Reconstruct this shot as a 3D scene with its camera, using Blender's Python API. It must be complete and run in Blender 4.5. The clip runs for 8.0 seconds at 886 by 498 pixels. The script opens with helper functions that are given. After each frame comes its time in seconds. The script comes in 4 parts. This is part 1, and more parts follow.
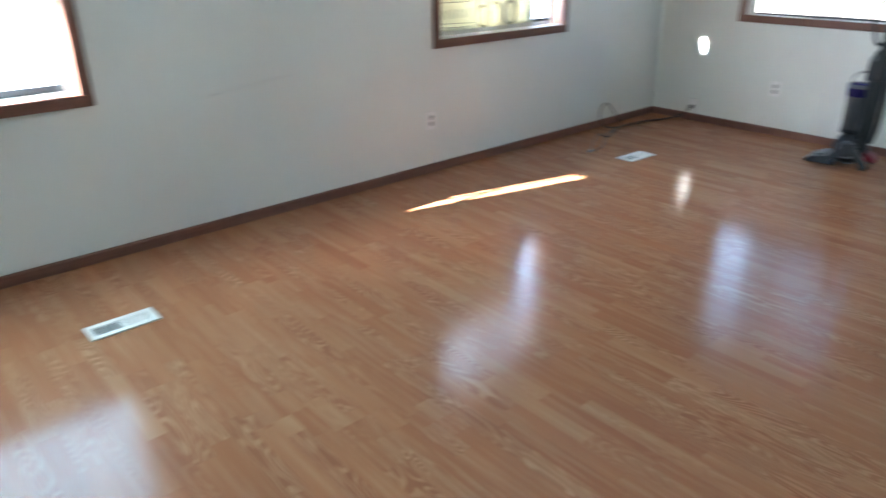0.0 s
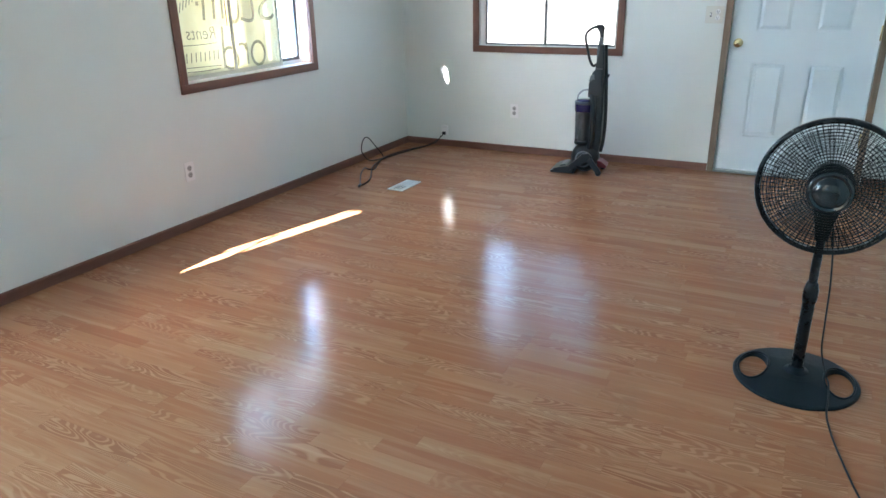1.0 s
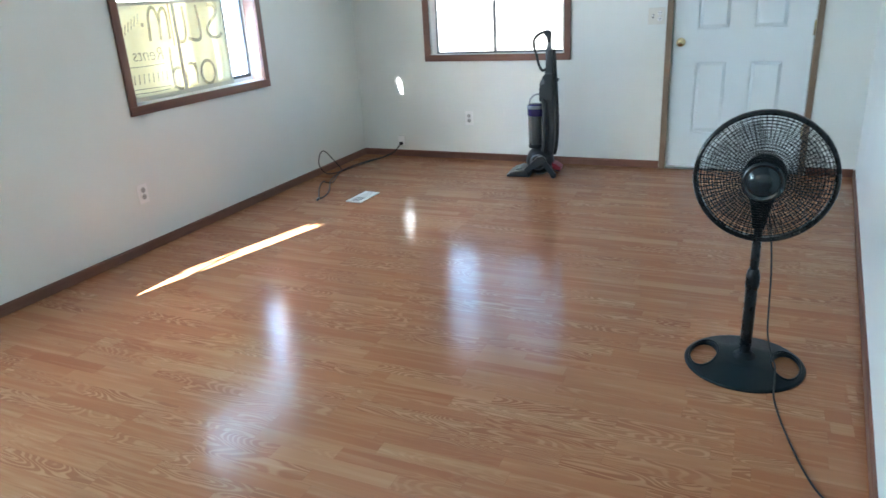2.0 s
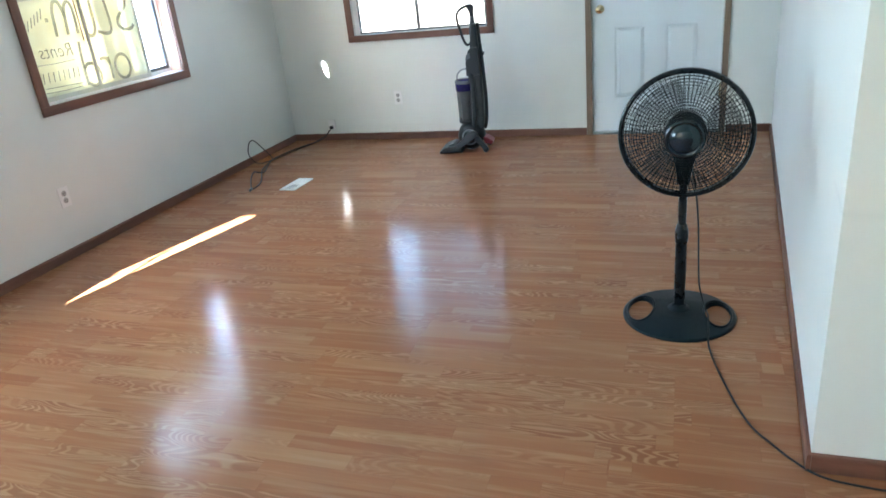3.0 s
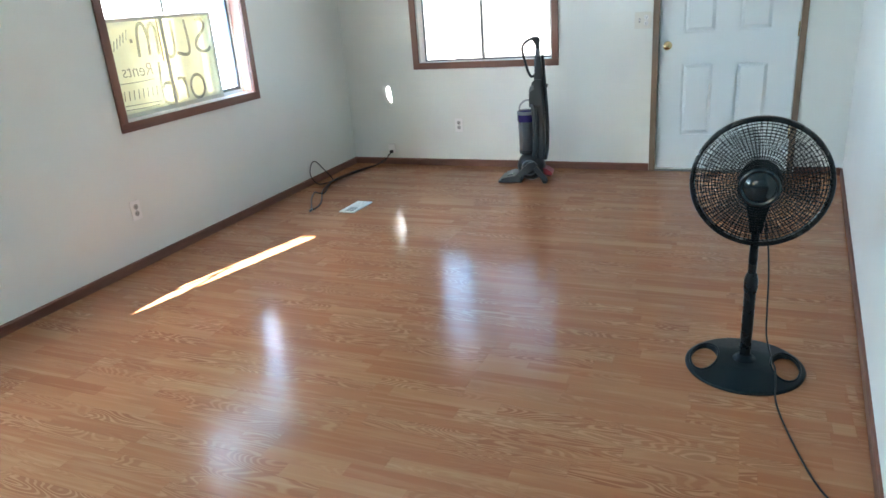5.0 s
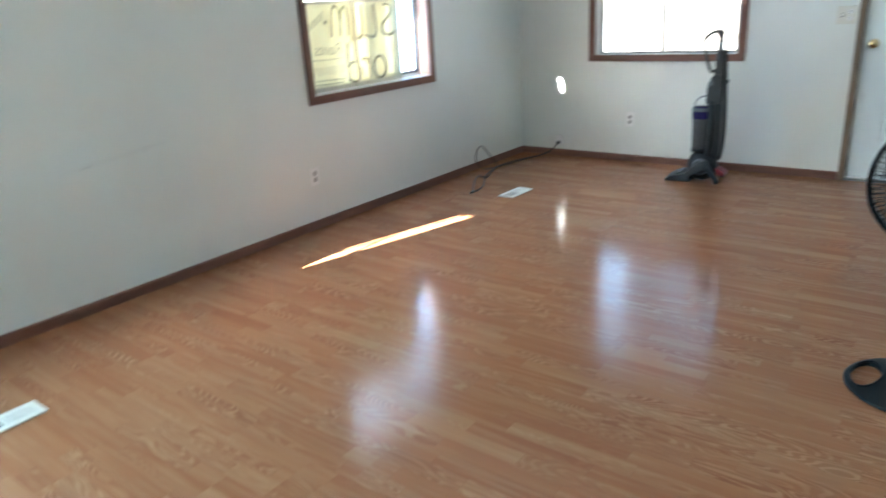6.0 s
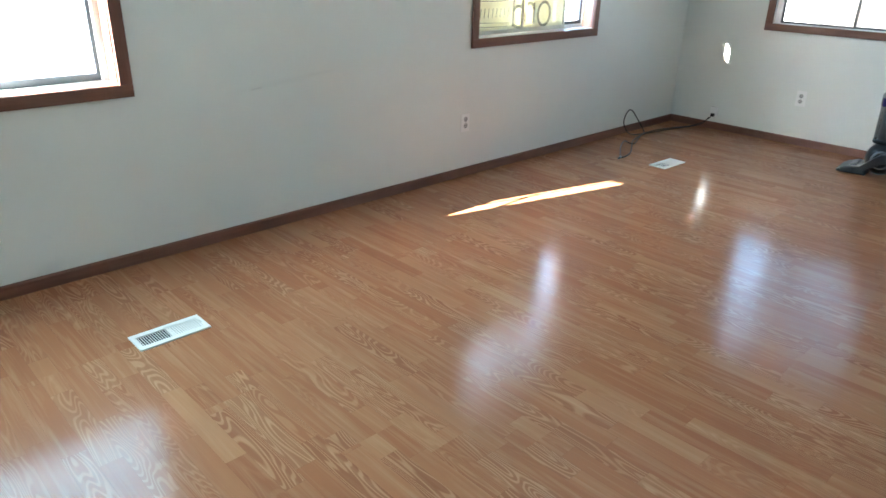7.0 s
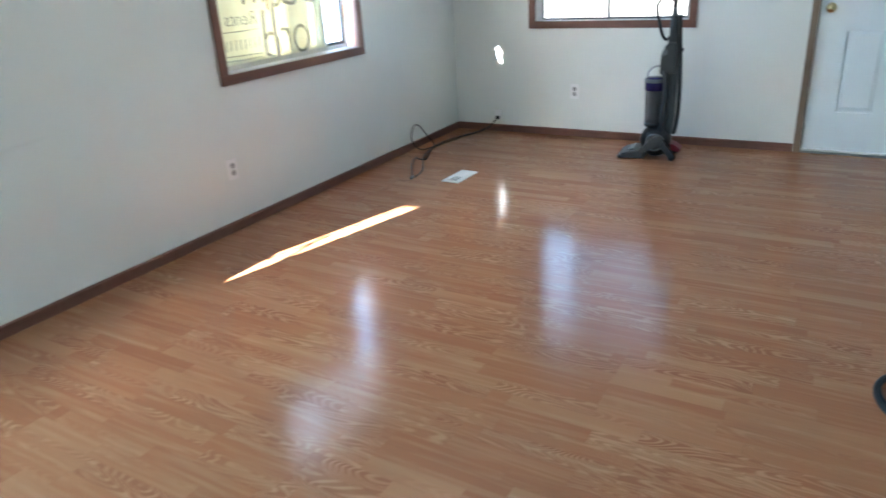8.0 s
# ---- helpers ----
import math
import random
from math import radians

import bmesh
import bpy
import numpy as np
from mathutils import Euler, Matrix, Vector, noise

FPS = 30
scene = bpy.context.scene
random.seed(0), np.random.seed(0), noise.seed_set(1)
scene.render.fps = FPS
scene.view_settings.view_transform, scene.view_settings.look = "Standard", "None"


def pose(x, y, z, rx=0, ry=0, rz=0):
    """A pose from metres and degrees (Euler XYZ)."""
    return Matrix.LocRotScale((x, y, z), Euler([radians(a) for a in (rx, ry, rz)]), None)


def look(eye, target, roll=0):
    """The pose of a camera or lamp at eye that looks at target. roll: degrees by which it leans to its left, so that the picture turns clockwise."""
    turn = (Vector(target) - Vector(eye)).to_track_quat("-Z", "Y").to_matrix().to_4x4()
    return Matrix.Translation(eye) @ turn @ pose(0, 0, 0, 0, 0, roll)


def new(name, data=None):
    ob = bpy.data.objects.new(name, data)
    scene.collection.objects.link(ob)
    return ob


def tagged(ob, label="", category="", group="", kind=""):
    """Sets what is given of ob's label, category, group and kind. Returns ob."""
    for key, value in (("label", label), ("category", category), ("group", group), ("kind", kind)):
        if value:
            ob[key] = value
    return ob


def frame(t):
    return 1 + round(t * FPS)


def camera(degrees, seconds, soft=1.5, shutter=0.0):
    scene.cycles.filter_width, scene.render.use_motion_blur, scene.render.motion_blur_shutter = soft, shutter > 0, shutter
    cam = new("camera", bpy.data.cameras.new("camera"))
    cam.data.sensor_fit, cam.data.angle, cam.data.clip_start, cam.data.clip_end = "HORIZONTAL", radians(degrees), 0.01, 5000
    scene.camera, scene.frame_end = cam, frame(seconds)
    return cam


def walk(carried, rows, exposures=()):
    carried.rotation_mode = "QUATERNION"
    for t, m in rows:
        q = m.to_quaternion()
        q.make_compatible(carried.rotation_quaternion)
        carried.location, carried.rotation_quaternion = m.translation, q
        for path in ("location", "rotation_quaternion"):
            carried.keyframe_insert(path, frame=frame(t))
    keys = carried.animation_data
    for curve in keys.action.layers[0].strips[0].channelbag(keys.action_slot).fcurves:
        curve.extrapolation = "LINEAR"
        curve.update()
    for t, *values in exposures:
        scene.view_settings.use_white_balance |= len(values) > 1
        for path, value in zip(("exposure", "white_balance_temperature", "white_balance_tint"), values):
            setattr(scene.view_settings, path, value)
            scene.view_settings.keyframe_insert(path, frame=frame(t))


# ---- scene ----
cam = camera(65.4, 8.0, 1.5, 0.3)
PATH = [
    (0, (-5.38, -3.332, 1.389), (-4.176, -1.958, 0.574), -0.4),
    (0.2, (-5.355, -3.275, 1.378), (-3.925, -2.133, 0.57), -0.0),
    (0.5, (-5.359, -3.207, 1.333), (-3.786, -2.258, 0.544), -0.6),
    (1, (-5.381, -3.161, 1.363), (-3.73, -2.295, 0.639), -1.1),
    (1.5, (-5.375, -3.21, 1.362), (-3.719, -2.342, 0.65), -1.6),
    (2.8, (-5.405, -3.249, 1.348), (-3.648, -2.623, 0.625), -5.7),
    (3, (-5.392, -3.253, 1.345), (-3.655, -2.62, 0.583), -6.0),
    (3.5, (-5.384, -3.237, 1.346), (-3.702, -2.579, 0.488), -7.9),
    (4, (-5.379, -3.225, 1.345), (-3.71, -2.521, 0.497), -7.3),
    (4.2, (-5.371, -3.217, 1.356), (-3.684, -2.505, 0.55), -5.9),
    (5.3, (-5.406, -3.192, 1.399), (-3.694, -2.384, 0.754), -4.1),
    (5.5, (-5.404, -3.2, 1.395), (-3.729, -2.309, 0.76), -4.5),
    (5.9, (-5.443, -3.26, 1.353), (-3.899, -2.16, 0.719), -4.6),
    (6, (-5.458, -3.306, 1.334), (-3.98, -2.136, 0.665), -3.5),
    (6.5, (-5.504, -3.15, 1.306), (-4.213, -1.85, 0.504), 0.8),
    (7, (-5.574, -2.957, 1.313), (-4.298, -1.636, 0.519), 1.4),
    (7.3, (-5.54, -2.903, 1.325), (-4.306, -1.573, 0.483), 2.5),
    (7.5, (-5.45, -2.825, 1.35), (-4.18, -1.593, 0.417), -0.9),
    (7.6, (-5.386, -2.819, 1.359), (-4.069, -1.563, 0.535), -4.5),
    (7.7, (-5.309, -2.852, 1.338), (-3.91, -1.627, 0.611), -4.6),
    (7.8, (-5.277, -2.858, 1.343), (-3.782, -1.754, 0.616), -4.1),
    (8, (-5.122, -2.875, 1.332), (-3.544, -1.917, 0.561), -3.5),
]
# the clip's camera meters a little darker towards the long wall
EXPOSURES = [(0.0, 5.33, 6350, 13), (0.5, 5.57, 6150, 12), (1.0, 5.57, 6200, 11), (1.5, 5.61, 6200, 10), (3.0, 5.64, 6350, 10), (3.5, 5.68, 6450, 10), (4.2, 5.66, 6450, 10), (5.5, 5.55, 6450, 10), (6.5, 5.42, 6500, 10), (7.5, 5.45, 6400, 10), (8.0, 5.53, 6200, 11)]
walk(cam, [(t, look(eye, target, roll)) for t, eye, target, roll in PATH], EXPOSURES)

# ---- world, sun and window light ----
SUN_TRAVEL = Vector((4.06, -1.0, -1.765)).normalized()
world = bpy.data.worlds.new("sky")
scene.world = world
world.use_nodes = True
wn = world.node_tree.nodes
sky = wn.new("ShaderNodeTexSky")
sky.sky_type = "NISHITA"
sky.sun_disc = False
sky.sun_elevation = math.asin(-SUN_TRAVEL.z)
sky.sun_rotation = math.atan2(-SUN_TRAVEL.x, -SUN_TRAVEL.y)
wn["Background"].inputs["Strength"].default_value = 0.05
world.node_tree.links.new(sky.outputs[0], wn["Background"].inputs["Color"])

sun_data = bpy.data.lights.new("sun", "SUN")
sun_data.energy, sun_data.angle, sun_data.color = 5.0, radians(0.35), (1.0, 1.0, 0.99)
sun = new("sun", sun_data)
sun.matrix_world = look((0, 0, 0), SUN_TRAVEL)

# window openings: centre on the wall, width, sill height, head height
HEAD = 1.98
W1 = (-2.477, -1.312, 0.835)
W3 = (-5.79, -4.571, 0.784)
W2 = (-1.841, -0.713, 0.865)
# fourth opening is unseen, added to let light in from the west
W4_ADDED = (-2.0, -1.4, 0.8)
WEST, SOUTH, TOP, THICK = -8.2, -6.4, 2.35, 0.15


def window_light(name, place, toward, width, height, watts, color):
    data = bpy.data.lights.new(name, "AREA")
    data.shape, data.size, data.size_y, data.energy, data.color = "RECTANGLE", width, height, watts, color
    ob = new(name, data)
    ob.matrix_world = look(place, Vector(place) + Vector(toward))
    return ob


SKYLIGHT, DEEPSKY, FILL_BLUE = (0.72, 0.88, 1.0), (0.46, 0.775, 1.0), (0.27, 0.74, 1.0)
window_light("window_light", ((W1[0] + W1[1]) / 2, 0.19, (W1[2] + HEAD) / 2), (0, -1, 0), W1[1] - W1[0], HEAD - W1[2], 0.74, (0.62, 0.79, 1.0))
# clear blue sky beside the paper sign
window_light("window_light", (-1.44, 0.185, 1.19), (0, -1, 0), 0.25, 0.66, 0.33, (0.20, 0.50, 1.0))
window_light("window_light", ((W3[0] + W3[1]) / 2, 0.19, (W3[2] + HEAD) / 2), (0, -1, 0), W3[1] - W3[0], HEAD - W3[2], 1.82, DEEPSKY)
# strip lamp for the east window's bright northern sky; an added screen dims the rest
window_light("window_light", (0.19, -0.865, 1.13), (-1, 0, 0), 0.28, 0.5, 0.0125, (0.28, 0.58, 1.0))
# fill lamp in the added west opening, for the west-facing surfaces
window_light("window_light", (WEST - 0.19, (W4_ADDED[0] + W4_ADDED[1]) / 2, (W4_ADDED[2] + HEAD) / 2), (1, 0, 0), W4_ADDED[1] - W4_ADDED[0], HEAD - W4_ADDED[2], 0.05, FILL_BLUE)



# ---- materials ----
class Mat:
    """A small helper round one node material."""

    def __init__(self, name, color=(0.8, 0.8, 0.8), rough=0.5, metal=0.0, **more):
        self.m = bpy.data.materials.new(name)
        self.m.use_nodes = True
        self.t = self.m.node_tree
        self.b = self.t.nodes["Principled BSDF"]
        self.b.inputs["Base Color"].default_value = (*color, 1)
        self.b.inputs["Roughness"].default_value = rough
        self.b.inputs["Metallic"].default_value = metal
        for k, v in more.items():
            self.b.inputs[k.replace("_", " ")].default_value = v

    def node(self, kind, **values):
        n = self.t.nodes.new("ShaderNode" + kind)
        for k, v in values.items():
            if k == "operation":
                n.operation = v
            elif k == "blend_type":
                n.blend_type = v
            elif k == "data_type":
                n.data_type = v
            elif k == "noise_dimensions":
                n.noise_dimensions = v
        return n

    def link(self, a, b):
        self.t.links.new(a, b)

    def math(self, op, a, b=None, c=None, clamp=False):
        n = self.node("Math", operation=op)
        n.use_clamp = clamp
        for i, v in enumerate((a, b, c)):
            if v is None:
                continue
            if isinstance(v, (int, float)):
                n.inputs[i].default_value = v
            else:
                self.link(v, n.inputs[i])
        return n.outputs[0]

    def coords(self, kind="Object", scale=(1, 1, 1)):
        c, mp = self.node("TexCoord"), self.node("Mapping")
        self.link(c.outputs[kind], mp.inputs["Vector"])
        mp.inputs["Scale"].default_value = scale
        return mp.outputs[0]

    def noise(self, vec, scale=5.0, detail=4.0, rough=0.5, distort=0.0):
        n = self.node("TexNoise")
        n.inputs["Scale"].default_value = scale
        n.inputs["Detail"].default_value = detail
        n.inputs["Roughness"].default_value = rough
        n.inputs["Distortion"].default_value = distort
        if vec is not None:
            self.link(vec, n.inputs["Vector"])
        return n.outputs["Fac"]

    def ramp(self, fac, stops):
        r = self.node("ValToRGB")
        e = r.color_ramp.elements
        while len(e) < len(stops):
            e.new(0.5)
        for el, (p, c) in zip(e, stops):
            el.position, el.color = p, (*c, 1)
        self.link(fac, r.inputs[0])
        return r.outputs[0]

    def mix(self, fac, a, b, blend="MIX"):
        n = self.node("Mix", data_type="RGBA", blend_type=blend)
        for sock, v in ((n.inputs[0], fac), (n.inputs[6], a), (n.inputs[7], b)):
            if isinstance(v, (int, float)):
                sock.default_value = v
            elif isinstance(v, tuple):
                sock.default_value = (*v, 1)
            else:
                self.link(v, sock)
        return n.outputs[2]

    def bump(self, height, strength=0.2, distance=0.002):
        n = self.node("Bump")
        n.inputs["Strength"].default_value = strength
        n.inputs["Distance"].default_value = distance
        self.link(height, n.inputs["Height"])
        self.link(n.outputs[0], self.b.inputs["Normal"])

    def color(self, sock):
        self.link(sock, self.b.inputs["Base Color"])

    def rough(self, sock):
        self.link(sock, self.b.inputs["Roughness"])


def wall_material(name, color, scuffs=False):
    m = Mat(name, color, 0.42)
    v = m.coords("Object")
    blotch = m.noise(v, 1.3, 3, 0.6)
    c = m.mix(m.ramp(blotch, [(0.35, (0, 0, 0)), (0.7, (1, 1, 1))]), tuple(x * 0.955 for x in color), color)
    if scuffs:
        # grey rub marks left by furniture, a long faint one and short dark ones
        sep = m.node("SeparateXYZ")
        m.link(v, sep.inputs[0])
        for x0, x1, z0, slope, wide, dark in ((-4.12, -3.55, 0.690, 0.09, 0.02, 0.06), (-3.99, -3.92, 0.697, 0.10, 0.006, 0.25), (-3.70, -3.49, 0.735, 0.05, 0.012, 0.07), (-4.35, -4.10, 0.66, 0.10, 0.012, 0.0)):
            line = m.math("ADD", m.math("MULTIPLY", m.math("SUBTRACT", sep.outputs[0], x0), slope), z0)
            off = m.math("DIVIDE", m.math("ABSOLUTE", m.math("SUBTRACT", sep.outputs[2], line)), wide)
            across = m.math("SUBTRACT", 1.0, off, clamp=True)
            mid, half = (x0 + x1) / 2, (x1 - x0) / 2
            along = m.math("MULTIPLY", m.math("SUBTRACT", 1.0, m.math("DIVIDE", m.math("ABSOLUTE", m.math("SUBTRACT", sep.outputs[0], mid)), half), clamp=True), 2.0, clamp=True)
            grit = m.noise(m.coords("Object", (6, 1, 40)), 6, 4, 0.7)
            fac = m.math("MULTIPLY", m.math("MULTIPLY", across, along), m.math("MULTIPLY", grit, dark * 1.6), clamp=True)
            c = m.mix(fac, c, (0.16, 0.16, 0.16))
    m.color(c)
    fine = m.noise(v, 90, 3, 0.6)
    roll = m.noise(v, 14, 3, 0.5)
    m.bump(m.math("ADD", fine, m.math("MULTIPLY", roll, 1.5)), 0.22, 0.0015)
    return m.m


WALL = wall_material("wall_paint", (0.745, 0.768, 0.722), True)
CEILING = wall_material("ceiling_paint", (0.82, 0.82, 0.80))


def wood_material(name, dark, light, rough, along="x", scale=1.0, gloss_bump=0.15):
    m = Mat(name, light, rough)
    s = {"x": (1.5, 22, 22), "y": (22, 1.5, 22), "z": (22, 22, 1.5)}[along]
    v = m.coords("Object", tuple(q * scale for q in s))
    g = m.noise(v, 2.2, 6, 0.65, 0.4)
    wear = m.noise(m.coords("Object"), 3.5, 3, 0.5)
    c = m.ramp(g, [(0.3, dark), (0.72, light)])
    m.color(m.mix(m.math("MULTIPLY", wear, 0.5), c, tuple(q * 0.72 for q in light)))
    m.rough(m.math("ADD", m.math("MULTIPLY", g, 0.2), rough - 0.1))
    m.bump(g, gloss_bump, 0.001)
    return m.m


TRIM_X = wood_material("brown_trim_wood_x", (0.118, 0.046, 0.028), (0.21, 0.089, 0.056), 0.45, "x")
TRIM_Y = wood_material("brown_trim_wood_y", (0.118, 0.046, 0.028), (0.21, 0.089, 0.056), 0.45, "y")
TRIM_Z = wood_material("brown_trim_wood_z", (0.118, 0.046, 0.028), (0.21, 0.089, 0.056), 0.45, "z")
JAMB = wood_material("pale_jamb_wood", (0.30, 0.155, 0.105), (0.42, 0.25, 0.18), 0.6, "z")
BARE_Y = wood_material("bare_jamb_wood_y", (0.15, 0.095, 0.058), (0.27, 0.19, 0.13), 0.6, "y")
BARE_Z = wood_material("bare_jamb_wood_z", (0.15, 0.095, 0.058), (0.27, 0.19, 0.13), 0.6, "z")


def laminate_material():
    """Three-strip laminate: each board carries three strips of short staves with flame grain."""
    m = Mat("oak_laminate", (0.36, 0.17, 0.09), 0.2)
    tc, info = m.node("TexCoord"), m.node("ObjectInfo")
    sep = m.node("SeparateXYZ")
    m.link(tc.outputs["Object"], sep.inputs[0])
    rnd = info.outputs["Random"]
    strip = m.math("FLOOR", m.math("DIVIDE", sep.outputs[0], 0.0651))
    # stave number along the strip, with its own start for each strip
    wn1 = m.node("TexWhiteNoise", noise_dimensions="2D")
    pair = m.node("CombineXYZ")
    m.link(strip, pair.inputs[0])
    m.link(m.math("MULTIPLY", rnd, 91.7), pair.inputs[1])
    m.link(pair.outputs[0], wn1.inputs["Vector"])
    run = m.math("DIVIDE", m.math("ADD", sep.outputs[1], m.math("MULTIPLY", wn1.outputs["Value"], 0.5)), 0.43)
    stave = m.math("FLOOR", run)
    key = m.node("CombineXYZ")
    m.link(m.math("ADD", m.math("MULTIPLY", rnd, 57.3), m.math("MULTIPLY", strip, 7.31)), key.inputs[0])
    m.link(stave, key.inputs[1])
    m.link(strip, key.inputs[2])
    wn2 = m.node("TexWhiteNoise", noise_dimensions="3D")
    m.link(key.outputs[0], wn2.inputs["Vector"])
    hue = m.node("SeparateColor")
    m.link(wn2.outputs["Color"], hue.inputs[0])
    # flame grain: level lines of a smooth field that is long in the strip's direction
    shift = m.node("VectorMath", operation="SCALE")
    m.link(wn2.outputs["Color"], shift.inputs[0])
    shift.inputs["Scale"].default_value = 40.0
    stretch = m.node("Mapping")
    stretch.inputs["Scale"].default_value = (1.0, 0.14, 1.0)
    m.link(tc.outputs["Object"], stretch.inputs["Vector"])
    at = m.node("VectorMath", operation="ADD")
    m.link(stretch.outputs[0], at.inputs[0])
    m.link(shift.outputs[0], at.inputs[1])
    field = m.noise(at.outputs[0], 15.0, 1.0, 0.4, 0.3)
    rings = m.math("SINE", m.math("MULTIPLY", field, 135.0))
    lines = m.ramp(m.math("ADD", m.math("MULTIPLY", rings, 0.5), 0.5), [(0.42, (0, 0, 0)), (0.88, (1, 1, 1))])
    # flame shows on part of the staves and in patches of them
    patch = m.noise(at.outputs[0], 6.0, 1, 0.5)
    show = m.math("MULTIPLY", m.math("SUBTRACT", m.math("ADD", m.math("MULTIPLY", hue.outputs[0], 0.8), patch), 0.80), 2.4, clamp=True)
    fine_map = m.node("Mapping")
    fine_map.inputs["Scale"].default_value = (1.0, 0.035, 1.0)
    m.link(at.outputs[0], fine_map.inputs["Vector"])
    fine = m.noise(fine_map.outputs[0], 260.0, 3, 0.6)
    base = m.ramp(hue.outputs[1], [(0.0, (0.300, 0.121, 0.053)), (0.5, (0.332, 0.141, 0.064)), (0.8, (0.350, 0.158, 0.074)), (1.0, (0.382, 0.188, 0.092))])
    streak_map = m.node("Mapping")
    streak_map.inputs["Scale"].default_value = (1.0, 0.30, 1.0)
    m.link(at.outputs[0], streak_map.inputs["Vector"])
    streak = m.noise(streak_map.outputs[0], 42.0, 3, 0.6, 0.6)
    base = m.mix(m.ramp(streak, [(0.48, (0, 0, 0)), (0.74, (0.62, 0.62, 0.62))]), base, (0.46, 0.255, 0.138))
    base = m.mix(m.ramp(m.noise(at.outputs[0], 9.0, 3, 0.6), [(0.45, (0, 0, 0)), (0.8, (0.6, 0.6, 0.6))]), base, (0.25, 0.090, 0.040))
    c = m.mix(m.math("MULTIPLY", m.math("MULTIPLY", lines, show), 0.37), base, (0.54, 0.315, 0.175))
    dark_lines = m.math("MULTIPLY", m.math("SUBTRACT", 1.0, lines), m.math("MULTIPLY", show, 0.32))
    c = m.mix(dark_lines, c, (0.17, 0.068, 0.034))
    c = m.mix(m.math("MULTIPLY", fine, 0.40), c, (0.24, 0.105, 0.055))
    # joints between strips and staves
    fx = m.math("FRACT", m.math("DIVIDE", sep.outputs[0], 0.0651))
    edge_x = m.math("LESS_THAN", m.math("SUBTRACT", 0.5, m.math("ABSOLUTE", m.math("SUBTRACT", fx, 0.5))), 0.011)
    fy = m.math("FRACT", run)
    edge_y = m.math("LESS_THAN", m.math("SUBTRACT", 0.5, m.math("ABSOLUTE", m.math("SUBTRACT", fy, 0.5))), 0.0018)
    joint = m.math("MAXIMUM", edge_x, edge_y)
    c = m.mix(m.math("MULTIPLY", joint, 0.22), c, (0.13, 0.055, 0.03))
    m.color(c)
    # worn sheen: patches a little duller
    world_at = m.node("NewGeometry")
    smear = m.noise(world_at.outputs["Position"], 1.7, 4, 0.6)
    m.rough(m.math("ADD", m.math("MULTIPLY", smear, 0.15), 0.085))
    ripple = m.noise(world_at.outputs["Position"], 9.0, 2, 0.5)
    m.bump(m.math("ADD", m.math("MULTIPLY", fine, 0.25), ripple), 0.10, 0.002)
    m.b.inputs["Specular IOR Level"].default_value = 0.185
    return m.m


LAMINATE = laminate_material()


def plain(name, color, rough, metal=0.0, spread=0.12, scale=30.0, bump=0.08, **more):
    m = Mat(name, color, rough, metal, **more)
    v = m.coords("Object")
    n = m.noise(v, scale, 4, 0.6)
    big = m.noise(v, scale / 8, 2, 0.5)
    lo = tuple(q * (1 - spread) for q in color)
    m.color(m.mix(m.math("MULTIPLY", m.math("ADD", n, big), 0.5), lo, tuple(min(1, q * (1 + spread)) for q in color)))
    m.rough(m.math("ADD", m.math("MULTIPLY", n, 0.16), max(0.02, rough - 0.08)))
    m.bump(n, bump, 0.001)
    return m.m


DOOR_PAINT = plain("door_paint", (0.69, 0.755, 0.76), 0.38, spread=0.03, scale=8, bump=0.05)
VINYL = plain("white_vinyl", (0.78, 0.78, 0.76), 0.4, spread=0.05)
SASH_DARK = plain("grey_aluminium", (0.11, 0.12, 0.13), 0.5, 0.0)
PLATE = plain("ivory_plastic", (0.72, 0.70, 0.62), 0.22, spread=0.03)
PLATE_WHITE = plain("white_plastic", (0.86, 0.86, 0.84), 0.18, spread=0.03)
SOCKET = plain("grey_socket_face", (0.42, 0.42, 0.40), 0.3)
SLOT = plain("dark_slot", (0.02, 0.02, 0.02), 0.7)
REGISTER = plain("white_enamel", (0.74, 0.73, 0.66), 0.38, spread=0.07, scale=60)
DUCT = plain("near_black_fill", (0.018, 0.018, 0.017), 0.8)
BLACK = plain("black_plastic", (0.003, 0.006, 0.008), 0.28, spread=0.25, bump=0.04, Specular_IOR_Level=0.35)
BLACK_MATT = plain("matt_black_plastic", (0.0038, 0.0088, 0.012), 0.40, spread=0.3, scale=70, bump=0.12, Specular_IOR_Level=0.2)
BLACK_WIRE = plain("black_wire", (0.003, 0.005, 0.006), 0.4, Specular_IOR_Level=0.25)
CORD = plain("black_rubber", (0.006, 0.0055, 0.005), 0.55)
CORD_BROWN = plain("dark_brown_rubber", (0.020, 0.011, 0.008), 0.5)
THRESHOLD = plain("worn_threshold_metal", (0.22, 0.23, 0.23), 0.5, 0.4)
CAP = plain("glossy_black_cap", (0.006, 0.015, 0.020), 0.2, spread=0.15, bump=0.03)
BRASS = plain("polished_brass", (0.74, 0.60, 0.34), 0.16, 1.0, spread=0.08)
ALU = plain("brushed_aluminium", (0.55, 0.57, 0.58), 0.35, 1.0)
VAC_GREY = plain("slate_grey_plastic", (0.019, 0.026, 0.031), 0.34, spread=0.15)
VAC_DARK = plain("charcoal_plastic", (0.006, 0.009, 0.011), 0.34, spread=0.2)
VAC_SILVER = plain("silver_plastic", (0.11, 0.125, 0.135), 0.32, 0.2)
VAC_WAND = plain("wand_highlight_plastic", (0.075, 0.095, 0.11), 0.3, 0.2)
